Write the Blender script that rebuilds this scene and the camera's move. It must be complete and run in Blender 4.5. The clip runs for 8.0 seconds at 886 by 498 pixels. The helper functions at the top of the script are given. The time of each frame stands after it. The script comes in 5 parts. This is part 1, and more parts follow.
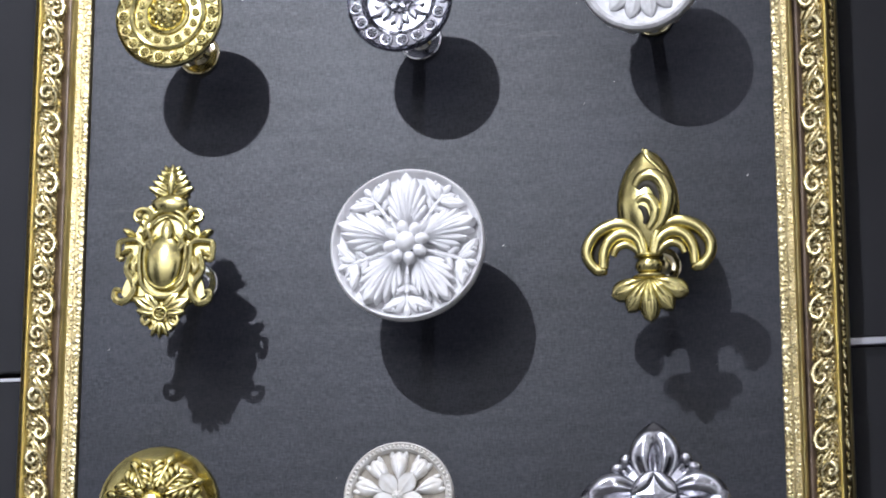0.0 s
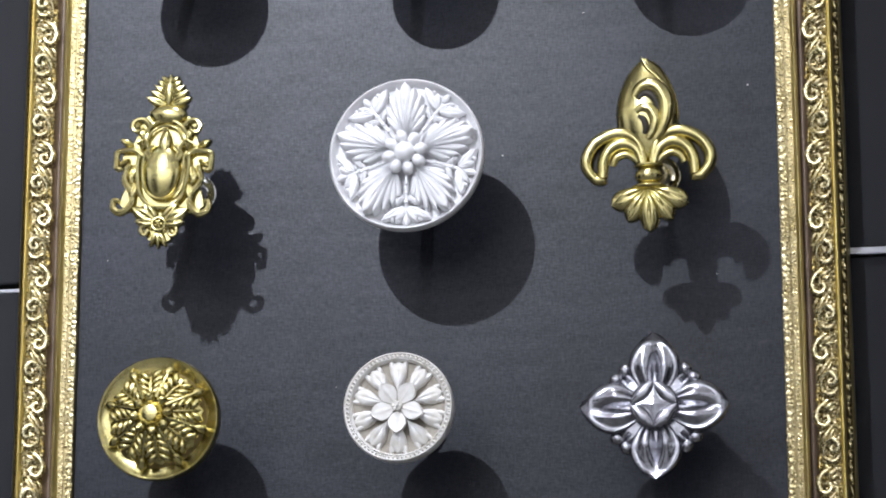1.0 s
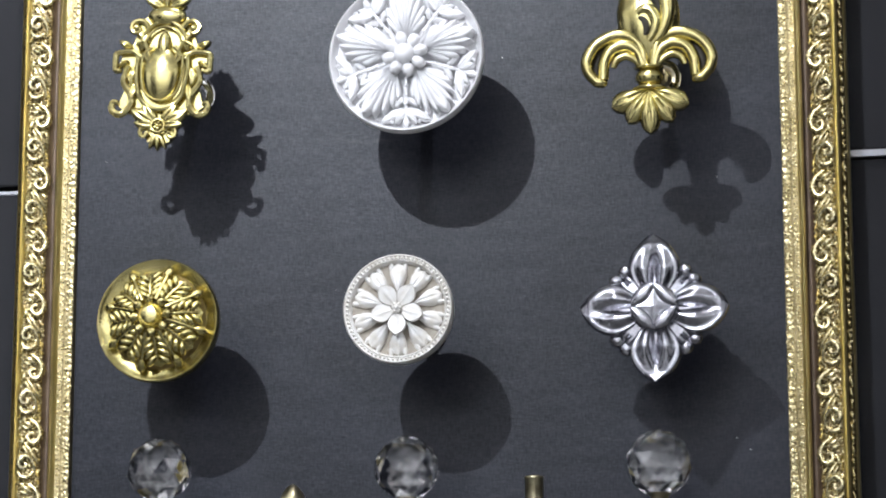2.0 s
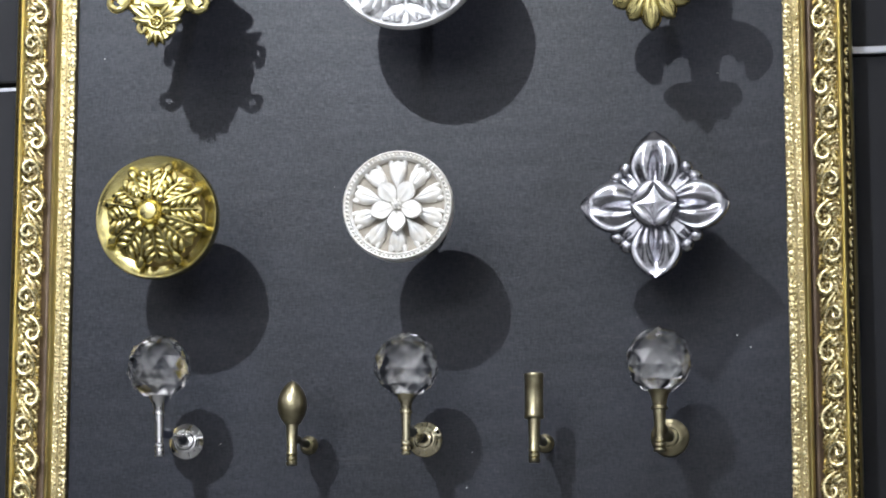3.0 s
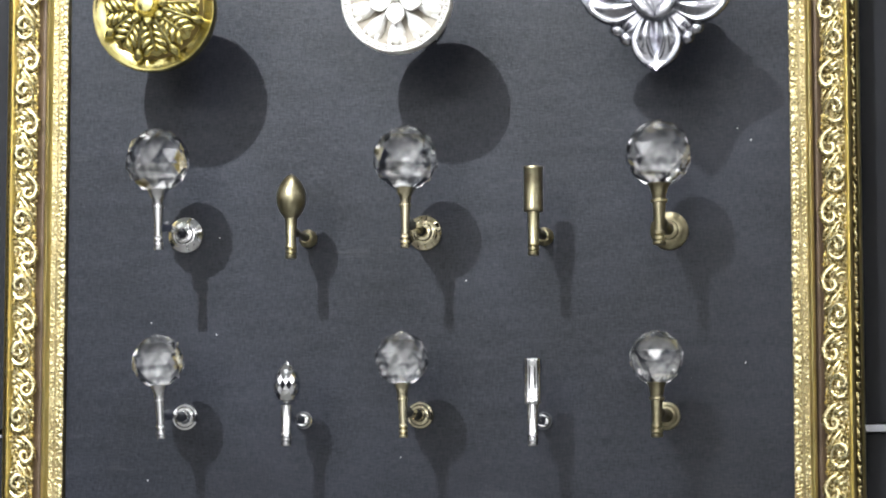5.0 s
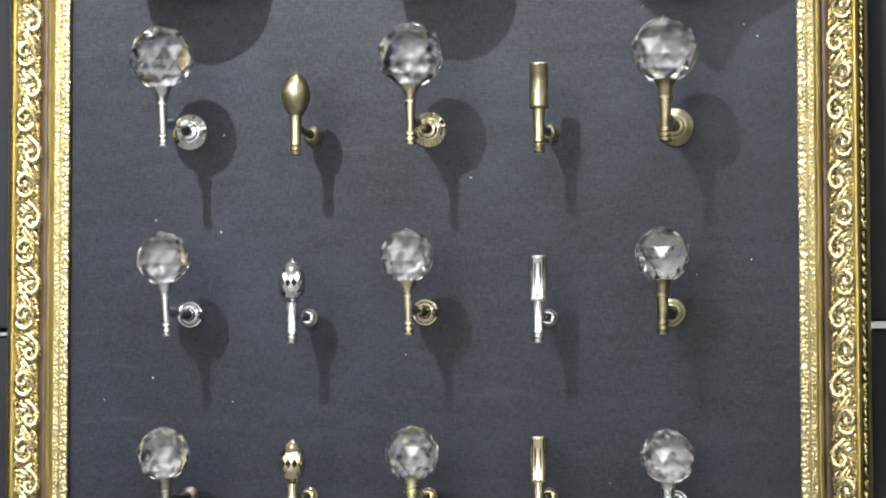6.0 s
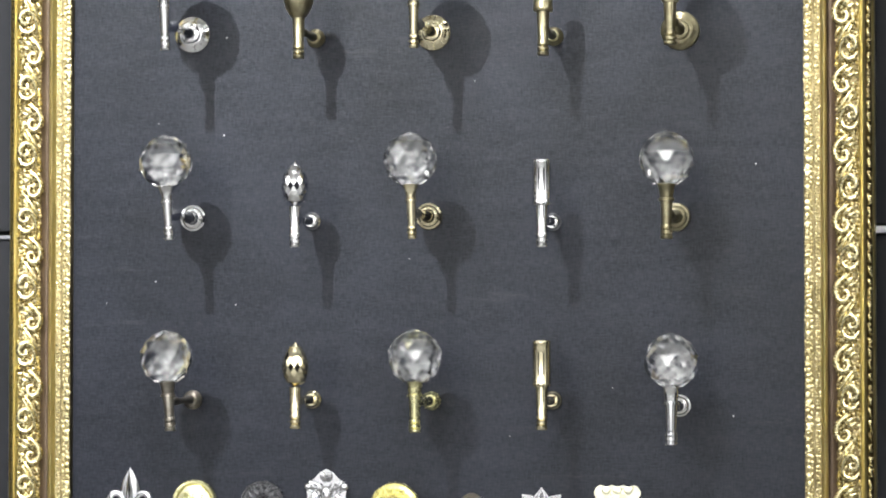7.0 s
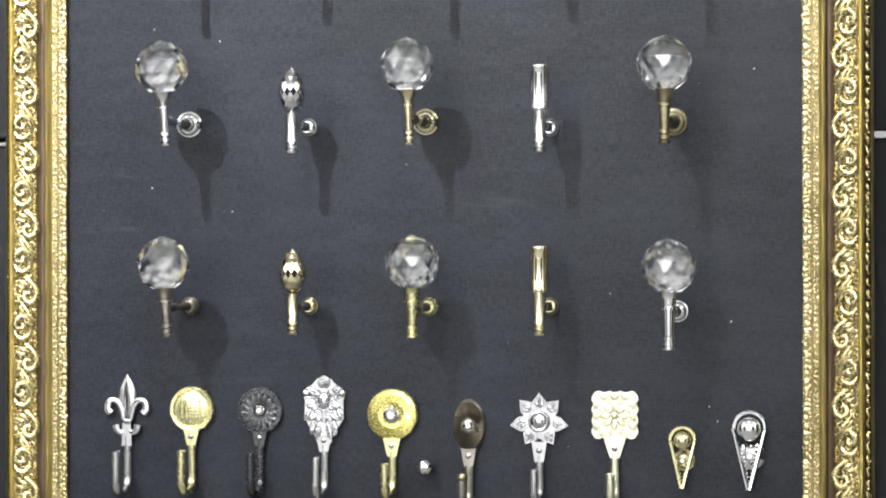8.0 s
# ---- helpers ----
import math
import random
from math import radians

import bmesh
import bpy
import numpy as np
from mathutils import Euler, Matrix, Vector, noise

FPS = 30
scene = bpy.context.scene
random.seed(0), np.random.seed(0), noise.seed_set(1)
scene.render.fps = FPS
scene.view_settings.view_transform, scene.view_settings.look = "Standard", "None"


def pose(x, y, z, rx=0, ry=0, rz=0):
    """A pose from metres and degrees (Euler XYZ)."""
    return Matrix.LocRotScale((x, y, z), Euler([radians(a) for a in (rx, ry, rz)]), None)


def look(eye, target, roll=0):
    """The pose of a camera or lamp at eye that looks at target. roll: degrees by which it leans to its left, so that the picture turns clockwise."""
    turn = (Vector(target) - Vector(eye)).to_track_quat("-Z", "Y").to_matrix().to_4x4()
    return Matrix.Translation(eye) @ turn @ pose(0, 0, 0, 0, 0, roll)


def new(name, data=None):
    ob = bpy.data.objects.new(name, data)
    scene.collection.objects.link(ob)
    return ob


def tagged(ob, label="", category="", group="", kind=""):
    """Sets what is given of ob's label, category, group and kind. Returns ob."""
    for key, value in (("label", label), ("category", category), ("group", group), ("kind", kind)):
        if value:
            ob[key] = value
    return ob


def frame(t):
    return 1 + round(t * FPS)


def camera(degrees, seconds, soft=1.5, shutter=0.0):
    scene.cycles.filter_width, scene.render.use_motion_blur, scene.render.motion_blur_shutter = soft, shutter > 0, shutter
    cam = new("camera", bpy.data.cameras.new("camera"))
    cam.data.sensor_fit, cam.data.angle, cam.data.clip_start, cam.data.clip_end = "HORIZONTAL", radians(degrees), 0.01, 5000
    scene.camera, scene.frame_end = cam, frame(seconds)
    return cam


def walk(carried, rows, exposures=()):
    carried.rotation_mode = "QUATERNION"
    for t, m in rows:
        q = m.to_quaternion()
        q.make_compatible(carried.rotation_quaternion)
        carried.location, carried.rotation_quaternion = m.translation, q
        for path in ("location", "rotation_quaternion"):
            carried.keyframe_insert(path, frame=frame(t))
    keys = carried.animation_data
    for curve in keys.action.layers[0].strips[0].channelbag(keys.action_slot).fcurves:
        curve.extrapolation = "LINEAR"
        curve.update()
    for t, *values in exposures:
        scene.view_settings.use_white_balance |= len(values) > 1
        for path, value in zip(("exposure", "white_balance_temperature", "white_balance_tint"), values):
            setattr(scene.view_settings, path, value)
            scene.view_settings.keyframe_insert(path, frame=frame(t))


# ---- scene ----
cam = camera(17.9, 8.0, soft=2.0)
PATH = [
    (0, (0.369, -2.09, 1.513), (0.032, -0.196, 2.059), -0.0),
    (0.5, (0.365, -2.091, 1.513), (0.031, -0.187, 2.029), -0.1),
    (1, (0.365, -2.087, 1.513), (0.029, -0.177, 1.998), -0.1),
    (1.5, (0.362, -2.086, 1.511), (0.027, -0.168, 1.966), -0.1),
    (3, (0.361, -2.076, 1.504), (0.022, -0.137, 1.86), -0.0),
    (3.5, (0.359, -2.076, 1.505), (0.021, -0.131, 1.827), -0.0),
    (4, (0.362, -2.073, 1.506), (0.02, -0.123, 1.79), -0.0),
    (4.5, (0.362, -2.071, 1.503), (0.019, -0.116, 1.752), -0.0),
    (6, (0.358, -2.065, 1.505), (0.012, -0.099, 1.643), -0.1),
    (6.5, (0.354, -2.062, 1.505), (0.009, -0.095, 1.61), -0.0),
    (7, (0.36, -2.058, 1.506), (0.008, -0.09, 1.575), -0.0),
    (7.5, (0.356, -2.058, 1.502), (0.007, -0.089, 1.543), -0.0),
    (8, (0.358, -2.054, 1.499), (0.009, -0.085, 1.508), -0.1),
]
walk(cam, [(t, look(eye, target, roll)) for t, eye, target, roll in PATH],
     ((0.0, -0.50, 6250, 17), (1.5, -0.44, 6350, 14), (3.0, -0.14, 6450, 12), (3.5, -0.04, 6500, 11), (4.5, 0.34, 6600, 10), (6.0, 0.84, 6750, 9), (8.0, 1.00, 6850, 9)))

# ---- light ----
def lamp(name, kind, m, watts, colour=(1, 1, 1)):
    data = bpy.data.lights.new(name, kind)
    data.energy, data.color = watts, colour
    ob = new(name, data)
    ob.matrix_world = m
    return ob


# the track spot that throws the long sharp shadows, from high on the left behind the camera
key = lamp("track_spot", "SPOT", look((-0.64, -2.70, 3.50), (-0.42, 0.0, 2.15)), 475, (0.885, 0.945, 1.0))
key.data.shadow_soft_size, key.data.spot_size, key.data.spot_blend = 0.022, radians(34), 1.0
# the middle downlight throws the stems' second shadows; the outer two are added fill
for x, watts in ((-1.15, 24), (0.02, 64), (1.25, 8)):
    wash = lamp("wall_downlight_and_fills", "SPOT", look((x, -0.75, 3.42), (x - 0.1, 0.0, 1.9)), watts, (0.97, 0.98, 1.0))
    wash.data.shadow_soft_size, wash.data.spot_size, wash.data.spot_blend = 0.03, radians(95), 0.8
# unseen panels, added over the hall as fill and to brighten the crystals
for x, y, watts in ((-1.9, -1.35, 2), (0.1, -1.35, 1.6), (2.1, -1.35, 2), (-1.9, -2.9, 3.5), (0.0, -3.1, 3.5), (1.9, -2.9, 3.5)):
    panel = lamp("unseen_fill_panel", "AREA", pose(x, y, 3.58), watts, (0.93, 0.97, 1.0))
    panel.data.shape, panel.data.size, panel.data.size_y = "RECTANGLE", 1.2, 0.5
# small unseen lamps, added all over the hall for glints on crystal and metal
for x in (-2.6, -1.3, 0.0, 1.3, 2.6):
    for y in (-2.5, -3.8):
        spot = lamp("added_glint_lamp", "AREA", pose(x, y, 3.57), 0.9, (0.97, 0.98, 1.0))
        spot.data.shape, spot.data.size = "DISK", 0.11
# unseen strips, added to brighten the white wall that the chrome reflects
for x in (-1.7, 0.0, 1.7):
    strip = lamp("added_wall_wash", "AREA", pose(x, -4.5, 3.5, -48, 0, 0), 56, (0.94, 0.97, 1.0))
    strip.data.shape, strip.data.size, strip.data.size_y = "RECTANGLE", 1.2, 0.14

# unseen strips, added to brighten the side walls for crystal and chrome
for x, tilt in ((-2.75, 50), (2.75, -50)):
    strip = lamp("added_wall_wash", "AREA", pose(x, -2.7, 3.5, 0, tilt, 0), 36, (0.94, 0.97, 1.0))
    strip.data.shape, strip.data.size, strip.data.size_y = "RECTANGLE", 0.14, 1.8

world = bpy.data.worlds.new("hall")
world.use_nodes = True
world.node_tree.nodes["Background"].inputs[0].default_value = (0.5, 0.52, 0.55, 1)
world.node_tree.nodes["Background"].inputs[1].default_value = 0.05
scene.world = world


# ---- materials ----
def material(name, colour, rough, metal=0.0, vary=0.12, scale=60.0, bump=0.0, bump_scale=400.0, spread=0.08, other=None, coat=0.0, spec=0.5):
    """A surface with a base colour that wanders to `other` in soft patches, uneven gloss and a fine relief."""
    mat = bpy.data.materials.new(name)
    mat.use_nodes = True
    nt = mat.node_tree
    bsdf = nt.nodes["Principled BSDF"]
    co = nt.nodes.new("ShaderNodeTexCoord")
    n1 = nt.nodes.new("ShaderNodeTexNoise")
    n1.inputs["Scale"].default_value, n1.inputs["Detail"].default_value = scale, 6
    n2 = nt.nodes.new("ShaderNodeTexNoise")
    n2.inputs["Scale"].default_value, n2.inputs["Detail"].default_value = bump_scale, 4
    nt.links.new(co.outputs["Object"], n1.inputs["Vector"])
    nt.links.new(co.outputs["Object"], n2.inputs["Vector"])
    ramp = nt.nodes.new("ShaderNodeValToRGB")
    other = other or tuple(c * (1 - vary * 2) for c in colour)
    ramp.color_ramp.elements[0].position, ramp.color_ramp.elements[1].position = 0.32, 0.62
    ramp.color_ramp.elements[0].color, ramp.color_ramp.elements[1].color = (*other, 1), (*colour, 1)
    nt.links.new(n1.outputs["Fac"], ramp.inputs["Fac"])
    nt.links.new(ramp.outputs["Color"], bsdf.inputs["Base Color"])
    rr = nt.nodes.new("ShaderNodeMapRange")
    rr.inputs["To Min"].default_value, rr.inputs["To Max"].default_value = max(0.02, rough - spread), rough + spread
    nt.links.new(n2.outputs["Fac"], rr.inputs["Value"])
    nt.links.new(rr.outputs["Result"], bsdf.inputs["Roughness"])
    bsdf.inputs["Metallic"].default_value = metal
    bsdf.inputs["Coat Weight"].default_value = coat
    bsdf.inputs["Specular IOR Level"].default_value = spec
    if bump:
        b = nt.nodes.new("ShaderNodeBump")
        b.inputs["Strength"].default_value, b.inputs["Distance"].default_value = bump, 0.001
        nt.links.new(n2.outputs["Fac"], b.inputs["Height"])
        nt.links.new(b.outputs["Normal"], bsdf.inputs["Normal"])
    return mat


M = {
    "gold": material("bright_gold_plate", (0.74, 0.65, 0.29), 0.21, 1.0, 0.12, 90, 0.08, 700, 0.07, (0.55, 0.47, 0.19)),
    "gold_satin": material("satin_gold", (0.88, 0.83, 0.49), 0.26, 1.0, 0.08, 90, 0.02, 700, 0.06),
    "gold_bright": material("pale_bright_gold", (0.92, 0.89, 0.69), 0.38, 1.0, 0.06, 90, 0.08, 700, 0.06),
    "gold_pale": material("polished_pale_gold", (0.84, 0.76, 0.53), 0.07, 1.0, 0.05, 90, 0.0, 500, 0.04),
    "brass_old": material("antique_brass", (0.40, 0.36, 0.235), 0.33, 1.0, 0.15, 120, 0.08, 600, 0.08, (0.27, 0.24, 0.15)),
    "bronze": material("dark_bronze", (0.38, 0.35, 0.305), 0.38, 1.0, 0.15, 120, 0.08, 600, 0.08),
    "chrome": material("polished_chrome", (0.88, 0.88, 0.89), 0.06, 1.0, 0.03, 80, 0.0, 500, 0.03),
    "silver": material("worn_silver", (0.52, 0.52, 0.56), 0.22, 1.0, 0.15, 130, 0.14, 600, 0.10, (0.30, 0.30, 0.33)),
    "silver_satin": material("satin_silver", (0.68, 0.68, 0.70), 0.20, 1.0, 0.05, 110, 0.06, 600, 0.06),
    "black_metal": material("blackened_metal", (0.11, 0.11, 0.118), 0.26, 0.8, 0.15, 110, 0.02, 600, 0.08),
    "white": material("white_enamel", (0.87, 0.87, 0.88), 0.42, 0.0, 0.02, 70, 0.10, 500, 0.06, (0.75, 0.74, 0.75), 0.15),
    "white_wash": material("whitewashed_resin", (0.82, 0.81, 0.79), 0.45, 0.0, 0.05, 110, 0.12, 500, 0.06, (0.66, 0.62, 0.55)),
    "grey_wash": material("silvered_white_resin", (0.66, 0.66, 0.67), 0.40, 0.15, 0.1, 130, 0.12, 500, 0.06, (0.45, 0.45, 0.46)),
    "frame_gold": material("gilded_carving", (0.70, 0.615, 0.365), 0.26, 1.0, 0.12, 55, 0.15, 500, 0.09, (0.58, 0.485, 0.25)),
    "frame_bead": material("gilded_bead", (0.78, 0.66, 0.31), 0.36, 1.0, 0.08, 40, 0.06, 300, 0.06, (0.68, 0.56, 0.24)),
    "frame_ground": material("dulled_gilt_ground", (0.34, 0.275, 0.14), 0.40, 1.0, 0.15, 70, 0.15, 400, 0.08, (0.20, 0.16, 0.075)),
    "stain": material("antique_stain", (0.40, 0.36, 0.30), 0.6, 0.0, 0.2, 90, 0.1, 500, 0.06, (0.24, 0.205, 0.16)),
    # near-black that paints deep shade into the fleur-de-lis gaps
    "gap_shade": material("painted_gap_shade", (0.035, 0.03, 0.022), 0.5, 0.6, 0.15, 110, 0.10, 600, 0.08),
    # gilt ground, darker than the strokes that stand on it
    "carved_ground": material("darker_gilt_in_the_carving", (0.25, 0.195, 0.10), 0.42, 1.0, 0.15, 70, 0.15, 400, 0.08, (0.15, 0.115, 0.055)),
    "cove": material("brown_bole_cove", (0.135, 0.092, 0.060), 0.36, 0.35, 0.15, 30, 0.06, 300, 0.06, (0.085, 0.056, 0.036)),
    "wall": material("charcoal_wall_panel", (0.018, 0.0185, 0.022), 0.6, 0.0, 0.1, 6, 0.10, 250, 0.06, None, 0.0, 0.15),
    "aluminium": material("brushed_aluminium", (0.28, 0.28, 0.30), 0.42, 1.0, 0.05, 60, 0.08, 600, 0.06),
    "plaster": material("grey_hall_paint", (0.55, 0.55, 0.56), 0.7, 0.0, 0.04, 3, 0.05, 120, 0.05),
    "ceiling_paint": material("white_ceiling_paint", (0.75, 0.75, 0.75), 0.8, 0.0, 0.03, 3, 0.05, 120, 0.05),
    "floor": material("pale_floor_tile", (0.30, 0.30, 0.295), 0.25, 0.0, 0.08, 4, 0.05, 120, 0.05),
    "screw": material("steel_screw", (0.55, 0.55, 0.57), 0.25, 1.0, 0.1, 200, 0.05, 700, 0.05),
}


def glass_material(name, ior, tint):
    mat = bpy.data.materials.new(name)
    mat.use_nodes = True
    bsdf = mat.node_tree.nodes["Principled BSDF"]
    bsdf.inputs["Base Color"].default_value = (*tint, 1)
    bsdf.inputs["Roughness"].default_value = 0.0
    bsdf.inputs["IOR"].default_value = ior
    bsdf.inputs["Transmission Weight"].default_value = 1.0
    bsdf.inputs["Coat Weight"].default_value = 1.0      # extra coat, added to brighten the crystal's reflections
    bsdf.inputs["Coat Roughness"].default_value = 0.0
    bsdf.inputs["Coat IOR"].default_value = 2.0
    return mat


M["crystal"] = glass_material("cut_crystal", 1.70, (1.0, 1.0, 1.0))


def cloth_material():
    """Dark leather-paper on the board: crossed fine threads, creased grain and lighter scuffs."""
    mat = bpy.data.materials.new("dark_leather_paper")
    mat.use_nodes = True
    nt = mat.node_tree
    bsdf = nt.nodes["Principled BSDF"]
    co = nt.nodes.new("ShaderNodeTexCoord")

    def noise_at(scale, stretch, detail=6.0, rough=0.6):
        mp = nt.nodes.new("ShaderNodeMapping")
        mp.inputs["Scale"].default_value = stretch
        n = nt.nodes.new("ShaderNodeTexNoise")
        n.inputs["Scale"].default_value, n.inputs["Detail"].default_value, n.inputs["Roughness"].default_value = scale, detail, rough
        nt.links.new(co.outputs["Object"], mp.inputs["Vector"])
        nt.links.new(mp.outputs["Vector"], n.inputs["Vector"])
        return n.outputs["Fac"]

    def math_node(op, a, b):
        n = nt.nodes.new("ShaderNodeMath")
        n.operation = op
        for k, v in enumerate((a, b)):
            if isinstance(v, (int, float)):
                n.inputs[k].default_value = v
            else:
                nt.links.new(v, n.inputs[k])
        return n.outputs[0]

    warp = noise_at(190, (5.0, 1.0, 0.8))      # upright threads
    weft = noise_at(190, (0.9, 1.0, 5.0))      # level threads
    crease = noise_at(380, (1.0, 1.0, 1.2), 6, 0.65)
    patch = noise_at(7, (1.0, 1.0, 1.0), 4)
    scuff = noise_at(26, (0.7, 1.0, 3.2), 8, 0.75)
    threads = math_node("ADD", math_node("MULTIPLY", warp, 0.5), math_node("MULTIPLY", weft, 0.5))
    height = math_node("ADD", math_node("MULTIPLY", threads, 0.75), math_node("MULTIPLY", crease, 1.0))
    bump = nt.nodes.new("ShaderNodeBump")
    bump.inputs["Strength"].default_value, bump.inputs["Distance"].default_value = 0.22, 0.0010
    nt.links.new(height, bump.inputs["Height"])
    nt.links.new(bump.outputs["Normal"], bsdf.inputs["Normal"])
    ramp = nt.nodes.new("ShaderNodeValToRGB")
    ramp.color_ramp.elements[0].position, ramp.color_ramp.elements[1].position = 0.41, 0.61
    ramp.color_ramp.elements[0].color, ramp.color_ramp.elements[1].color = (0.0066, 0.0077, 0.0122, 1), (0.0205, 0.0228, 0.0340, 1)
    mixv = math_node("ADD", math_node("MULTIPLY", patch, 0.30), math_node("ADD", math_node("MULTIPLY", threads, 0.45), math_node("MULTIPLY", scuff, 0.25)))
    nt.links.new(mixv, ramp.inputs["Fac"])
    streak = nt.nodes.new("ShaderNodeMapRange")
    streak.inputs["From Min"].default_value, streak.inputs["From Max"].default_value = 0.60, 0.80
    nt.links.new(noise_at(11, (0.5, 1.0, 3.5), 9, 0.8), streak.inputs["Value"])
    worn = nt.nodes.new("ShaderNodeMixRGB")
    worn.inputs["Color2"].default_value = (0.055, 0.058, 0.066, 1)
    nt.links.new(math_node("MULTIPLY", streak.outputs["Result"], 0.8), worn.inputs["Fac"])
    nt.links.new(ramp.outputs["Color"], worn.inputs["Color1"])
    nt.links.new(worn.outputs["Color"], bsdf.inputs["Base Color"])
    rr = nt.nodes.new("ShaderNodeMapRange")
    rr.inputs["To Min"].default_value, rr.inputs["To Max"].default_value = 0.22, 0.50
    nt.links.new(crease, rr.inputs["Value"])
    nt.links.new(rr.outputs["Result"], bsdf.inputs["Roughness"])
    sheen = nt.nodes.new("ShaderNodeMapRange")
    sheen.inputs["From Min"].default_value, sheen.inputs["From Max"].default_value = 0.40, 0.60
    sheen.inputs["To Min"].default_value, sheen.inputs["To Max"].default_value = 0.21, 0.35
    nt.links.new(math_node("ADD", math_node("MULTIPLY", threads, 0.85), math_node("MULTIPLY", scuff, 0.15)), sheen.inputs["Value"])
    nt.links.new(sheen.outputs["Result"], bsdf.inputs["Specular IOR Level"])
    return mat


M["cloth"] = cloth_material()


# ---- mesh tools: things on the board are drawn in (right, up, out) metres ----
def mesh_of(name, bm, mat, smooth=True, sharp=40):
    bmesh.ops.recalc_face_normals(bm, faces=bm.faces[:])
    for f in bm.faces:
        f.smooth = smooth
    if smooth:
        for e in bm.edges:
            if len(e.link_faces) == 2 and e.calc_face_angle(0) > radians(sharp):
                e.smooth = False
    me = bpy.data.meshes.new(name)
    bm.to_mesh(me)
    bm.free()
    me.materials.append(mat)
    return me


def part(name, bm, mat, parent, label="", smooth=True, at=None, sharp=40):
    """Links a bmesh (or a mesh that others share) as one mesh object under a thing or a part."""
    me = bm if isinstance(bm, bpy.types.Mesh) else mesh_of(name, bm, mat, smooth, sharp)
    ob = new(name, me)
    ob.parent = parent
    if at is not None:
        ob.matrix_basis = at
    if label:
        ob["label"] = label
    return ob


def thing(name, x, z, label, category, group="", turn=0.0, y=0.0):
    ob = new(name)
    ob.empty_display_size = 0.02
    ob.matrix_basis = pose(x, y, z, 90, 0, 0) @ pose(0, 0, 0, 0, 0, turn)
    return tagged(ob, label, category, group)


def turn_at(angle, r=0.0, w=0.0, lift=0.0):
    """A pose in the plane of the board: r metres out at that angle (0: right, 90: up), its own 'up' pointing outwards."""
    a = radians(angle)
    return Matrix.Translation((r * math.cos(a), r * math.sin(a), w)) @ Matrix.Rotation(a - math.pi / 2, 4, "Z") @ Matrix.Rotation(radians(lift), 4, "X")


def lathe(prof, seg=48, bm=None, axis="w", at=(0, 0, 0)):
    """Turns (radius, height) about the out axis (w) or the up axis (v)."""
    bm = bm or bmesh.new()
    rings = []
    for r, h in prof:
        ring = []
        for k in range(1 if r < 1e-6 else seg):
            a = 2 * math.pi * k / seg
            p = (r * math.cos(a), r * math.sin(a), h) if axis == "w" else (r * math.cos(a), h, r * math.sin(a))
            ring.append(bm.verts.new((p[0] + at[0], p[1] + at[1], p[2] + at[2])))
        rings.append(ring)
    for a, b in zip(rings, rings[1:]):
        for k in range(seg):
            q = [a[k % len(a)], a[(k + 1) % len(a)], b[(k + 1) % len(b)], b[k % len(b)]]
            q = list(dict.fromkeys(q))
            if len(q) > 2:
                bm.faces.new(q)
    return bm


def sweep(points, radii, sides=8, bm=None, flat=1.0):
    """A tapered tube along points; flat squeezes it towards the board."""
    bm = bm or bmesh.new()
    pts = [Vector(p) for p in points]
    if not isinstance(radii, (list, tuple)):
        radii = [radii] * len(pts)
    side = None
    rings = []
    for k, p in enumerate(pts):
        d = (pts[min(k + 1, len(pts) - 1)] - pts[max(k - 1, 0)]).normalized()
        if side is None:
            side = d.cross(Vector((0, 0, 1)) if abs(d.z) < 0.9 else Vector((1, 0, 0)))
        side = (side - d * side.dot(d)).normalized()
        up = side.cross(d)
        rings.append([])
        for j in range(sides):
            a = 2 * math.pi * j / sides
            o = (side * math.cos(a) + up * math.sin(a)) * radii[k]
            o.z *= flat
            rings[-1].append(bm.verts.new(p + o))
    for a, b in zip(rings, rings[1:]):
        for j in range(sides):
            bm.faces.new((a[j], a[(j + 1) % sides], b[(j + 1) % sides], b[j]))
    bm.faces.new(rings[0])
    bm.faces.new(rings[-1])
    return bm


def blob(bm, c, size, angle=0.0, u=8, v=5):
    """A small rounded lump."""
    m = Matrix.Translation(c) @ Matrix.Rotation(radians(angle), 4, "Z") @ Matrix.Diagonal((*size, 1))
    bmesh.ops.create_uvsphere(bm, u_segments=u, v_segments=v, radius=1.0, matrix=m)
    return bm


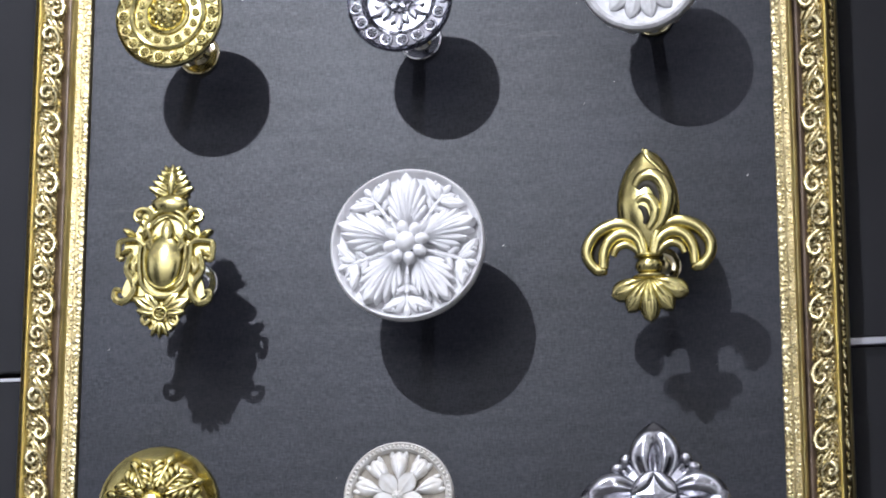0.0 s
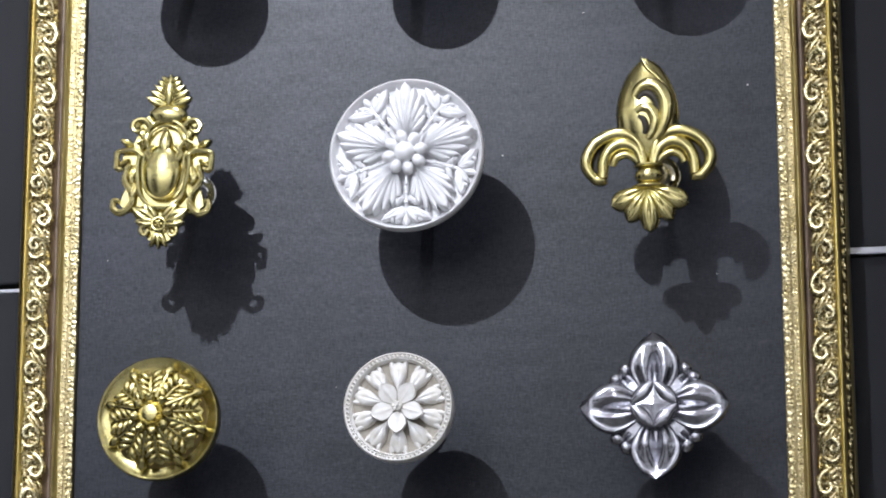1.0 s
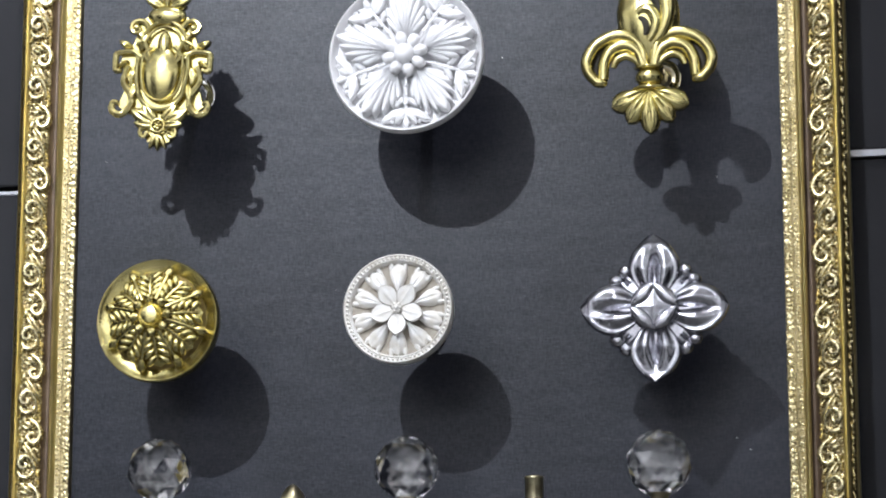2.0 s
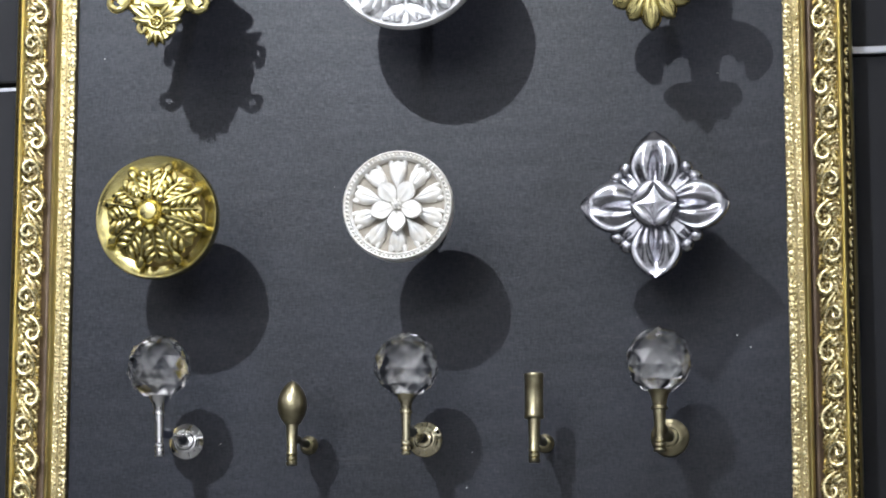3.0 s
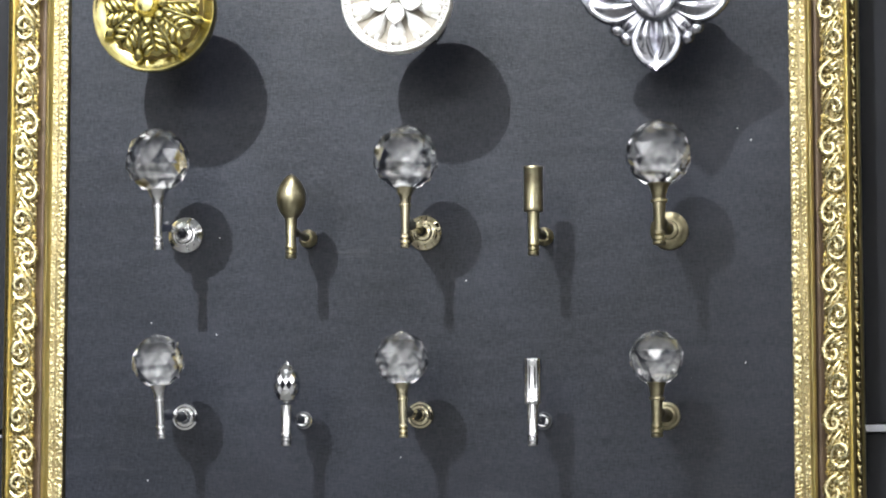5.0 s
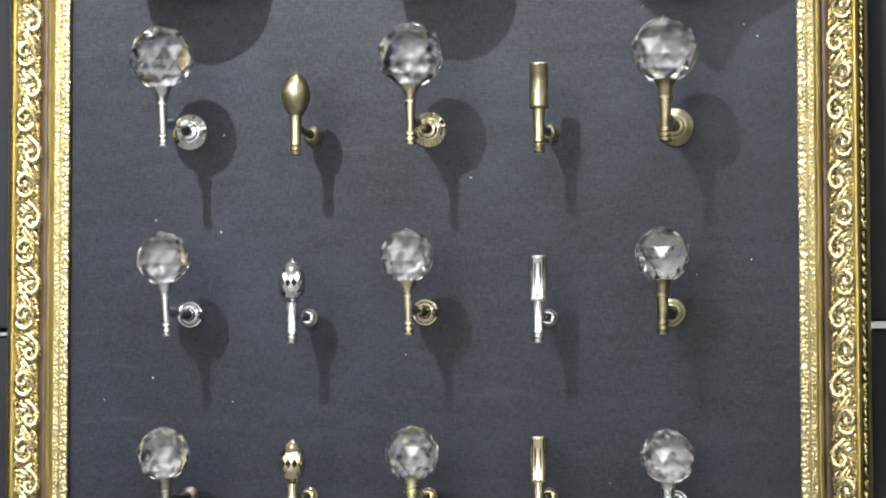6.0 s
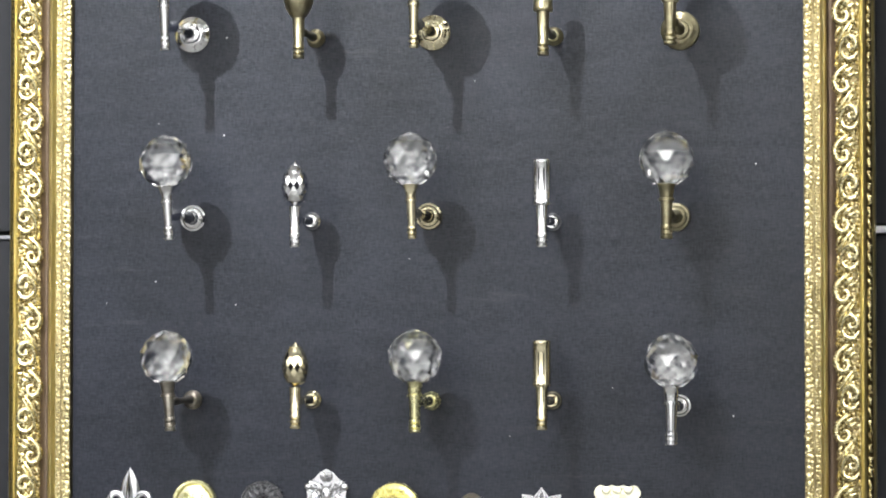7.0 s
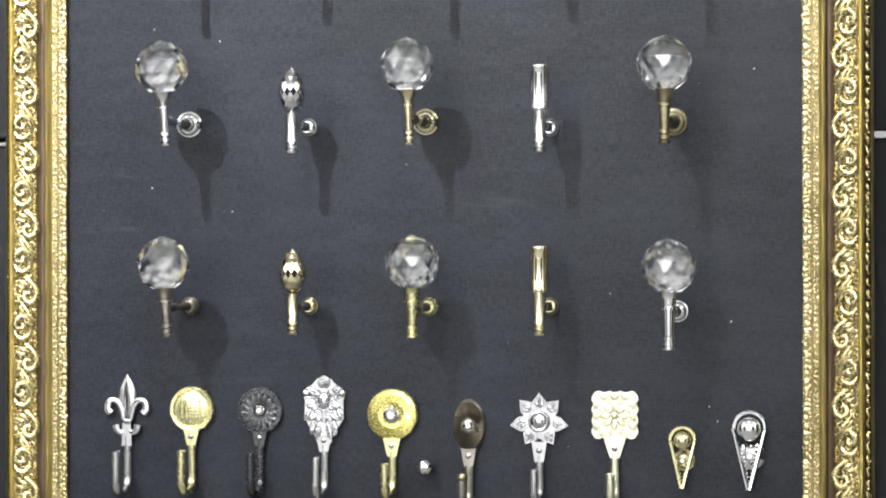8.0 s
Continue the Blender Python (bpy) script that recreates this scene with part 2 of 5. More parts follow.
def leaf(bm, m, length, width, height, ribs=0, groove=0.0, cup=0.0, rim=0.0, widest=0.45, blunt=0.6, n=12, w=10, skirt=0.004, wave=0.0):
    """One carved leaf or petal, growing along its own 'up': swollen or cupped, with a midline groove, ribs and a raised rim."""
    grid = []
    for i in range(n + 1):
        t = i / n
        q = t ** (math.log(0.5) / math.log(widest))
        half = width / 2 * max(0.03, math.sin(math.pi * min(q, 0.999)) ** blunt) * (1 + wave * math.sin(t * 6 * math.pi))
        row = []
        for j in range(w + 1):
            s = 2 * j / w - 1
            z = height * (1 - cup * 1.6) * math.sqrt(max(0.0, 1 - s * s * 0.92)) * (0.35 + 0.65 * math.sin(math.pi * min(1, t * 0.9 + 0.1)))
            z += height * cup * (s * s + 0.6 * t * t)
            z -= groove * math.exp(-(s / 0.16) ** 2) * math.sin(math.pi * min(1, t + 0.05))
            if ribs:
                z += height * 0.16 * math.cos(s * math.pi * ribs) * math.sin(math.pi * t)
            if rim and (abs(s) > 0.82):
                z += rim
            row.append(bm.verts.new(m @ Vector((s * half, t * length, z))))
        grid.append(row)
    for i in range(n):
        for j in range(w):
            bm.faces.new((grid[i][j], grid[i][j + 1], grid[i + 1][j + 1], grid[i + 1][j]))
    edge = grid[0] + [r[-1] for r in grid[1:]] + grid[-1][-2::-1] + [r[0] for r in grid[-2:0:-1]]
    low = [bm.verts.new(v.co - (m.to_3x3() @ Vector((0, 0, skirt)))) for v in edge]
    for k in range(len(edge)):
        bm.faces.new((edge[k], edge[(k + 1) % len(edge)], low[(k + 1) % len(edge)], low[k]))
    return bm


def spiral(cx, cy, r0, r1, a0, a1, n=14, w0=0.0, w1=0.0):
    """Points of a volute from radius r0 at angle a0 to r1 at a1."""
    out = []
    for k in range(n + 1):
        t = k / n
        a, r = radians(a0 + (a1 - a0) * t), r0 + (r1 - r0) * t
        out.append((cx + r * math.cos(a), cy + r * math.sin(a), w0 + (w1 - w0) * t))
    return out


def smooth_line(points, n=6):
    """A flowing line through a few points."""
    p = [Vector(q) for q in points]
    p = [p[0] * 2 - p[1]] + p + [p[-1] * 2 - p[-2]]
    out = []
    for k in range(1, len(p) - 2):
        a, b, c, d = p[k - 1:k + 3]
        for j in range(n):
            t = j / n
            out.append(0.5 * (2 * b + (c - a) * t + (2 * a - 5 * b + 4 * c - d) * t * t + (3 * b - 3 * c + d - a) * t ** 3))
    return out + [p[-2]]


def prism(outline, w0, w1, bm=None):
    """A plate with that outline between two heights."""
    bm = bm or bmesh.new()
    a = [bm.verts.new((x, y, w0)) for x, y in outline]
    b = [bm.verts.new((x, y, w1)) for x, y in outline]
    bm.faces.new(a)
    bm.faces.new(b)
    for k in range(len(a)):
        bm.faces.new((a[k], a[(k + 1) % len(a)], b[(k + 1) % len(b)], b[k]))
    return bm


def box_mesh(lo, hi, bevel=0.0):
    bm = bmesh.new()
    c = [(a + b) / 2 for a, b in zip(lo, hi)]
    bmesh.ops.create_cube(bm, size=1, matrix=Matrix.Translation(c) @ Matrix.Diagonal((*[b - a for a, b in zip(lo, hi)], 1)))
    if bevel:
        bmesh.ops.bevel(bm, geom=bm.edges[:], offset=bevel, segments=2, affect="EDGES")
    return bm


def structure(name, lo, hi, mat, label, bevel=0.0):
    ob = new(name, mesh_of(name, box_mesh(lo, hi, bevel), mat))
    return tagged(ob, label, name.split("_")[0], "", "structure")


# ---- the hall: all but the display wall is unseen, added for reflections ----
structure("floor", (-3.6, -5.6, -0.1), (3.6, 0.2, 0.0), M["floor"], "plain pale grey hall floor")
structure("ceiling", (-3.6, -5.6, 3.6), (3.6, 0.2, 3.7), M["ceiling_paint"], "plain white hall ceiling")
structure("wall_west", (-3.6, -5.5, 0.0), (-3.5, 0.04, 3.6), M["plaster"], "plain grey hall wall")
structure("wall_east", (3.5, -5.5, 0.0), (3.6, 0.04, 3.6), M["plaster"], "plain grey hall wall")
# unseen white wall, added as a bright reflector for metal and crystal
structure("wall_south", (-3.6, -5.6, 0.0), (3.6, -5.5, 3.6), M["ceiling_paint"], "plain grey hall wall")
wall = structure("wall_north", (-3.6, 0.050, 0.0), (3.6, 0.12, 3.6), M["wall"], "charcoal display wall with level aluminium joints")
# unseen dark wall pieces, added so the chrome reflects dark streaks
for k, (a, b) in enumerate(((-3.44, -2.3), (2.3, 3.44))):
    structure("wall_bay_%d" % (k + 1), (a, -5.498, 0.0), (b, -5.44, 3.2), M["wall"], "charcoal display wall bay across the hall")
k = 0
for x in (-3.498, 3.44):
    for a, b in ((-5.438, -3.7), (-1.75, 0.025)):
        k += 1
        structure("wall_return_%d" % k, (x, a, 0.0), (x + 0.058, b, 3.2), M["wall"], "charcoal unseen side piece, added to put dark streaks in reflections")
SLOTS = [0.264 + 0.4425 * k for k in range(8)]
rail_z = [0.0] + SLOTS + [3.6]
for a, b in zip(rail_z, rail_z[1:]):
    p = part("panel", box_mesh((-3.5, 0.032, a + 0.004), (3.5, 0.050, b - 0.004), 0.001), M["wall"], wall)
for z in SLOTS:
    part("joint_strip", box_mesh((0.0, 0.027, z - 0.0026), (3.5, 0.049, z + 0.0026), 0.0006), M["aluminium"], wall, "bright aluminium strip in the wall's joint")
    part("joint_strip", box_mesh((-3.5, 0.036, z - 0.0022), (0.0, 0.049, z + 0.0006), 0.0004), M["aluminium"], wall, "thin aluminium strip deep in the wall's joint")

# ---- the board and its frame ----
XL, XR, Z0, Z1 = -0.2940, 0.2585, 1.20, 2.47
board = new("display_board", mesh_of("display_board", box_mesh((XL - 0.006, 0.0, Z0 - 0.006), (XR + 0.006, 0.016, Z1 + 0.006), 0.001), M["cloth"]))
tagged(board, "dark blue-grey leather-textured display board in a gilt frame", "display board")

frame_thing = tagged(new("picture_frame"), "wide carved gilt picture frame round a dark board", "frame")
frame_thing.location = (0, 0, 0)


# each strip: its name, material and the section (outwards, height) in millimetres
STRIPS = [
    ("inner_lip", "frame_ground", [(0, -1), (0.3, 4.6), (0.9, 5.6), (7.0, 5.8), (7.2, 4.2), (8.0, 4.2), (8.2, 5.2), (12.2, 5.6), (12.4, -1)]),
    ("inner_bead", "frame_bead", [(12.4, -1), (12.4, 7.0), (13.2, 8.8), (14.6, 9.8), (16.0, 9.2), (17.2, 7.4), (17.2, -1)]),
    ("cove", "cove", [(17.2, -1), (17.2, 5.4), (18.2, 3.6), (20.0, 3.0), (22.2, 3.8), (23.8, 5.6), (23.8, -1)]),
    ("carved_ground", "carved_ground", [(23.8, -1), (23.8, 5.8), (27, 8.0), (32, 9.4), (37, 10.0), (40.4, 9.8), (40.4, -1)]),
    ("outer_bead", "frame_bead", [(40.4, -1), (40.4, 11.0), (40.9, 12.6), (41.8, 13.0), (42.4, 12.4), (42.8, 12.9), (43.7, 12.6), (44.6, 11.0), (44.6, -1)]),
    ("rope_ground", "carved_ground", [(44.6, -10), (44.6, 2.0), (49.0, -2.0), (49.2, -10)]),
    ("outer_edge", "frame_bead", [(49.2, -25), (49.2, -0.6), (49.7, 0.4), (50.6, -0.2), (51.2, -2.4), (51.2, -25)]),
]


def place(side, s, u, h):
    """A point of the frame: s along the rail, u outwards from the board, h out of the wall."""
    if side == "left":
        return (XL - u, -h, s)
    if side == "right":
        return (XR + u, -h, s)
    if side == "top":
        return (s, -h, Z1 + u)
    return (s, -h, Z0 - u)


def rail(side, strip):
    name, mat, section = strip
    bm = bmesh.new()
    lo, hi = (Z0, Z1) if side in ("left", "right") else (XL, XR)
    rows = []
    for end in (0, 1):
        rows.append([bm.verts.new(place(side, (lo - u / 1000) if end == 0 else (hi + u / 1000), u / 1000, h / 1000)) for u, h in section])
    n = len(section)
    for k in range(n):
        bm.faces.new((rows[0][k], rows[0][(k + 1) % n], rows[1][(k + 1) % n], rows[1][k]))
    bm.faces.new(rows[0])
    bm.faces.new(rows[1])
    return part(name, bm, M[mat], frame_thing, sharp=50)


for side in ("left", "right", "top", "bottom"):
    for strip in STRIPS:
        rail(side, strip)


SPAN = 0.0505    # one repeat of the running vine


def vine(x, y, w=2.0):
    """A point of the vine's drawing (a 42 x 120 field, y downwards) in metres: across, along, out."""
    return ((52 - x) * 0.00041, (480 - y) * SPAN / 120, w * 0.00042)


def vine_stroke(bm, line, thick, flat=0.9, sides=7):
    """A swelling stroke of the carving through a few points (x, y, out)."""
    pts_ = smooth_line([vine(*p) for p in line], 4)
    n = len(pts_) - 1
    sweep(pts_, [0.00050 * (thick[0] + (thick[1] - thick[0]) * math.sin(math.pi * min(1.0, k / n * 0.9 + 0.05)) + (thick[2] - thick[0]) * k / n) for k in range(n + 1)], sides, bm, flat)


def vine_leaf(bm, x, y, turn, length, width):
    leaf(bm, Matrix.Translation(vine(x, y, 2.6)) @ Matrix.Rotation(radians(turn), 4, "Z") @ Matrix.Rotation(radians(9), 4, "X"), length * 0.00041, width * 0.00041, 0.0019, groove=0.0009, n=7, w=6, skirt=0.003)


def open_scroll():
    """The ring-shaped scroll with a curled end and the bowl under it."""
    bm = bmesh.new()
    vine_stroke(bm, [(61, 474, 2), (64, 455, 5), (58, 437, 7), (46, 430, 8), (36, 437, 8), (35, 448, 8), (43, 453, 8), (49, 448, 7), (46, 442, 6)], (2.0, 4.6, 2.4))
    vine_stroke(bm, [(33, 457, 5), (38, 467, 7), (48, 470, 8), (57, 465, 7), (61, 457, 5)], (2.2, 5.2, 1.8))
    blob(bm, vine(48, 461, 5), (0.0016, 0.0018, 0.0016), 0, 8, 5)
    return mesh_of("open_scroll", bm, M["frame_gold"], True, 70)


def leaf_scroll():
    """The lobed leaf that rolls over into the second volute."""
    bm = bmesh.new()
    vine_stroke(bm, [(45, 476, 2), (57, 484, 6), (68, 494, 8), (73, 508, 8), (68, 522, 8), (58, 526, 8), (50, 518, 7), (53, 508, 6), (61, 509, 7)], (2.4, 5.4, 2.4))
    vine_stroke(bm, [(40, 484, 3), (50, 490, 6), (60, 498, 7)], (2.0, 4.6, 1.4))
    vine_stroke(bm, [(37, 494, 3), (46, 498, 6), (54, 502, 6)], (2.0, 4.0, 1.4))
    for x, y, a, ln, wd in ((62, 486, -38, 13, 8), (69, 494, -62, 11, 7), (44, 482, 60, 13, 7)):
        vine_leaf(bm, x, y, a, ln, wd)
    return mesh_of("leaf_scroll", bm, M["frame_gold"], True, 70)


def crossing_stems():
    """Two stems that cross over from one side to the other, with side leaves and berries at the edges."""
    bm = bmesh.new()
    vine_stroke(bm, [(44, 524, 3), (54, 538, 6), (64, 554, 6), (71, 569, 3)], (2.0, 4.8, 1.0))
    vine_stroke(bm, [(38, 526, 3), (48, 542, 5), (56, 558, 4)], (1.8, 3.4, 1.2))
    vine_stroke(bm, [(62, 532, 3), (69, 541, 4), (72, 552, 3)], (1.6, 3.2, 1.2))
    for x, y, a, ln, wd in ((36, 540, 10, 27, 9), (68, 574, 172, 20, 8), (36, 472, -150, 14, 6), (68, 470, 165, 16, 8), (34, 520, 25, 12, 6)):
        vine_leaf(bm, x, y, a, ln, wd)
    for x, y in ((33, 500), (35, 509), (33, 487), (72, 468), (73, 478), (33, 432), (72, 436), (70, 531), (33, 552)):
        blob(bm, vine(x, y, 3.0), (0.0011, 0.0013, 0.0012), 0, 7, 4)
    return mesh_of("crossing_stem", bm, M["frame_gold"], True, 70)


VINE_PARTS = [("open_scroll", open_scroll()), ("leaf_scroll", leaf_scroll()), ("crossing_stem", crossing_stems())]


def rail_pose(side, s, u, h, tip):
    """Pose on a rail for a piece drawn in (u, s, out); tip tilts it about the rail."""
    base = Matrix.Translation(place(side, s, u, h))
    if side == "left":
        b = Matrix(((-1, 0, 0), (0, 0, -1), (0, 1, 0)))
    elif side == "right":
        b = Matrix(((1, 0, 0), (0, 0, -1), (0, 1, 0)))
    elif side == "top":
        b = Matrix(((0, 1, 0), (0, 0, -1), (1, 0, 0)))
    else:
        b = Matrix(((0, 1, 0), (0, 0, -1), (-1, 0, 0)))
    return base @ b.to_4x4() @ Matrix.Rotation(radians(-tip), 4, "Y")


for side, phase in (("left", 0.0145), ("right", 0.0340), ("top", 0.0), ("bottom", 0.0)):
    lo, hi = (Z0, Z1) if side in ("left", "right") else (XL, XR)
    s = lo - 0.03 + phase
    while s < hi:
        for name, mesh in VINE_PARTS:
            part(name, mesh, None, frame_thing, at=rail_pose(side, s, 0.0322, 0.0084, 14))
        s += SPAN


def lump_row(side, u, h, step, size, jitter, lean, uneven=0.3, seed=0):
    """A row of small cast leaves along a rail, as one mesh."""
    rnd = random.Random(int(u * 1e6) + len(side) + seed)
    bm0 = bmesh.new()
    blob(bm0, (0, 0, 0), (1, 1, 1), 0, 8, 5)
    base = [Vector([math.copysign(abs(c) ** 0.75, c) for c in v.co]) for v in bm0.verts]
    index = {v: k for k, v in enumerate(bm0.verts)}
    faces0 = [[index[v] for v in f.verts] for f in bm0.faces]
    bm0.free()
    lo, hi = (Z0, Z1) if side in ("left", "right") else (XL, XR)
    verts, faces = [], []
    s = lo
    while s < hi:
        j = lambda a: 1 + rnd.uniform(-a, a)
        long = j(uneven)
        m = rail_pose(side, s, u + rnd.uniform(-1, 1) * jitter, h, 0) @ Matrix.Rotation(radians(rnd.uniform(-lean, lean) if jitter else lean), 4, "Z") @ Matrix.Diagonal((size[0] * j(uneven), size[1] * long, size[2] * j(0.35), 1))
        n = len(verts)
        verts += [m @ v for v in base]
        faces += [[n + i for i in f] for f in faces0]
        s += step * (long if jitter else 1)
    me = bpy.data.meshes.new("carved_band")
    me.from_pydata([tuple(v) for v in verts], [], faces)
    for p in me.polygons:
        p.use_smooth = True
    me.materials.append(M["frame_gold"])
    ob = part("carved_band", me, None, frame_thing)
    ob["kind"] = "stuff"


for side in ("left", "right", "top", "bottom"):
    lump_row(side, 0.0030, 0.0058, 0.0046, (0.0019, 0.0023, 0.0006), 0.0004, 24, 0.5)
    lump_row(side, 0.0054, 0.0058, 0.0034, (0.0011, 0.0016, 0.0007), 0.0005, 50, 0.5)
    lump_row(side, 0.0012, 0.0056, 0.0038, (0.0007, 0.0014, 0.0007), 0.0003, 40, 0.6)
    lump_row(side, 0.0092, 0.0050, 0.0030, (0.0008, 0.0016, 0.0006), 0.0004, 40, 0.6)
    lump_row(side, 0.0111, 0.0053, 0.0033, (0.0009, 0.0015, 0.0006), 0.0004, 50, 0.6)
    for u, h in ((0.0256, 0.0072), (0.0290, 0.0086), (0.0324, 0.0094), (0.0358, 0.0098), (0.0392, 0.0098)):
        lump_row(side, u, h, 0.0034, (0.0014, 0.0019, 0.0010), 0.0008, 80, 0.4)
    lump_row(side, 0.0468, 0.0006, 0.0086, (0.0013, 0.0040, 0.0016), 0.0, 16)
    lump_row(side, 0.0472, 0.0000, 0.0043, (0.0016, 0.0012, 0.0013), 0.0006, 50)


# pale dust and lint caught on the board
rnd = random.Random(5)
dust = bmesh.new()
for x, z in ((-0.229, 1.555), (-0.176, 1.665), (0.224, 1.639), (0.207, 1.455), (0.016, 1.703), (0.220, 1.813), (0.191, 1.393), (0.197, 1.382), (0.237, 2.163), (-0.174, 1.739), (0.230, 1.804)):
    blob(dust, (x, -0.0004, z), (0.0005, 0.0004, 0.0007), 0, 6, 4)
for k in range(22):
    blob(dust, (rnd.uniform(XL + 0.02, XR - 0.02), -0.0001, rnd.uniform(1.3, 2.4)), (rnd.uniform(0.0002, 0.0006), 0.0002, rnd.uniform(0.0002, 0.0004)), 0, 6, 4)
ob = new("board_dust", mesh_of("board_dust", dust, M["plaster"]))
tagged(ob, "pale specks of dust and lint on the dark board", "dust", "", "stuff")


# ---- holdbacks with crystal balls, eggs and sleeves ----
def crystal_mesh(r, name="ball"):
    """A cut ball: rings of points, each turned by half a step, joined by flat facets, with a pointed crown."""
    bm = bmesh.new()
    for k, (lat, m) in enumerate(((-64, 5), (-38, 10), (-12, 10), (14, 10), (40, 10), (65, 5))):
        for j in range(m):
            a = 2 * math.pi * (j + 0.5 * (k % 2)) / m + 0.2
            bm.verts.new((r * math.cos(radians(lat)) * math.cos(a), r * math.sin(radians(lat)), r * math.cos(radians(lat)) * math.sin(a)))
    bm.verts.new((0, r * 1.03, 0))
    bmesh.ops.convex_hull(bm, input=bm.verts[:])
    bmesh.ops.dissolve_limit(bm, angle_limit=0.01, verts=bm.verts[:], edges=bm.edges[:])
    bmesh.ops.bevel(bm, geom=bm.edges[:], offset=0.00032, segments=2, affect="EDGES")
    return mesh_of(name, bm, M["crystal"], False)


BALL_L, BALL_S = crystal_mesh(0.0243), crystal_mesh(0.0199)
NAMES = {"chrome": "polished chrome", "gold_pale": "polished pale gold", "brass_old": "dull antique brass", "bronze": "dark bronze", "gold_satin": "satin yellow gold"}


def arm_and_flange(root, mat, reach, r, metal):
    """The round wall plate and the arm that stands out from it."""
    part("wall_plate", lathe([(0, 0), (r, 0), (r, 0.0016), (r * 0.94, 0.0028), (r * 0.80, 0.0034), (r * 0.74, 0.0046), (r * 0.60, 0.0058), (r * 0.52, 0.0060), (r * 0.46, 0.0078), (0.0042, 0.0086), (0, 0.0086)], 40), M[mat], root)
    a = min(0.0046, r * 0.5)
    part("arm", lathe([(0, 0.008), (a * 0.9, 0.008), (a, 0.014), (a * 0.8, 0.018), (a * 0.62, 0.021), (a * 0.62, reach * 0.62), (a * 0.86, reach * 0.68), (a * 0.86, reach * 0.76), (a * 0.5, reach * 0.8), (a * 0.5, reach), (0, reach)], 24), M[mat], root)


def holdback_ball(x, z, mat, reach, r, ball, low, plate, group, slim, lean=0.0):
    root = thing("crystal_holdback", x, z, "clear cut crystal ball on a %s post" % NAMES[mat], "curtain holdback", group)
    arm_and_flange(root, mat, reach, plate, mat)
    top = ball - r * 0.90
    h = top - low
    c, k = r * 0.37, slim
    tilt = Matrix.Rotation(radians(lean), 4, "Z")
    part("post", lathe([(0, low), (k * 0.85, low), (k, low + 0.0008), (k, low + 0.0022), (k * 0.72, low + 0.0030), (k, low + 0.0038), (k, low + 0.0058), (k * 0.72, low + 0.0066), (k * 0.98, low + 0.0076), (k * 0.98, low + 0.0094),
                        (k * 0.80, low + 0.0102), (k * 0.96, low + h * 0.62), (k * 0.98, low + h * 0.68), (k * 1.3, low + h * 0.69), (k * 1.3, low + h * 0.73), (k * 1.02, low + h * 0.745), (k * 1.15, low + h * 0.84), (c * 0.8, low + h * 0.96), (c, top), (c * 0.7, top + 0.0012), (0, top + 0.0006)],
                       28, None, "v", (0, 0, reach)), M[mat], root, at=tilt)
    part("ball", BALL_L if r > 0.021 else BALL_S, None, root, "clear cut crystal ball", at=tilt @ Matrix.Translation((0, ball, reach)) @ Matrix.Rotation(x * 9 + z, 4, "Y"))
    return root


def holdback_egg(x, z, mat, reach, width, top, low, group, facets):
    root = thing("egg_holdback", x, z, "%s egg-shaped finial on a slim post" % NAMES[mat], "curtain holdback", group)
    arm_and_flange(root, mat, reach, 0.0070, mat)
    k, e = 0.0042, top - 0.0330
    part("post", lathe([(0, low), (k * 0.85, low), (k, low + 0.0008), (k, low + 0.0026), (k * 0.72, low + 0.0034), (k, low + 0.0042), (k, low + 0.0060), (k * 0.72, low + 0.0068), (k, low + 0.0078), (k, low + 0.0096), (k * 0.86, low + 0.0104), (k * 1.05, e), (0, e + 0.001)], 24, None, "v", (0, 0, reach)), M[mat], root)
    prof = [(0.0, e - 0.0004)]
    for i in range(17):
        t = i / 16
        prof.append((max(0.0, width / 2 * math.sin(math.pi * (0.09 + 0.91 * t) ** 0.98) ** 0.66), e + 0.033 * t))
    prof[-1] = (0.0, top)
    if facets > 20:
        part("egg", lathe(prof, facets, None, "v", (0, 0, reach)), M[mat], root, sharp=28)
    else:
        cut = bmesh.new()
        for i in range(1, 9):
            t = i / 9
            for q in range(facets + 1):
                a = 2 * math.pi * (q + 0.5 * (i % 2)) / (facets + 1)
                rr = width / 2 * math.sin(math.pi * (0.09 + 0.91 * t) ** 0.98) ** 0.66
                cut.verts.new((rr * math.cos(a), e + 0.033 * t, reach + rr * math.sin(a)))
        cut.verts.new((0, e, reach))
        cut.verts.new((0, top, reach))
        bmesh.ops.convex_hull(cut, input=cut.verts[:])
        part("egg", cut, M[mat], root, "faceted egg", smooth=False)
    return root


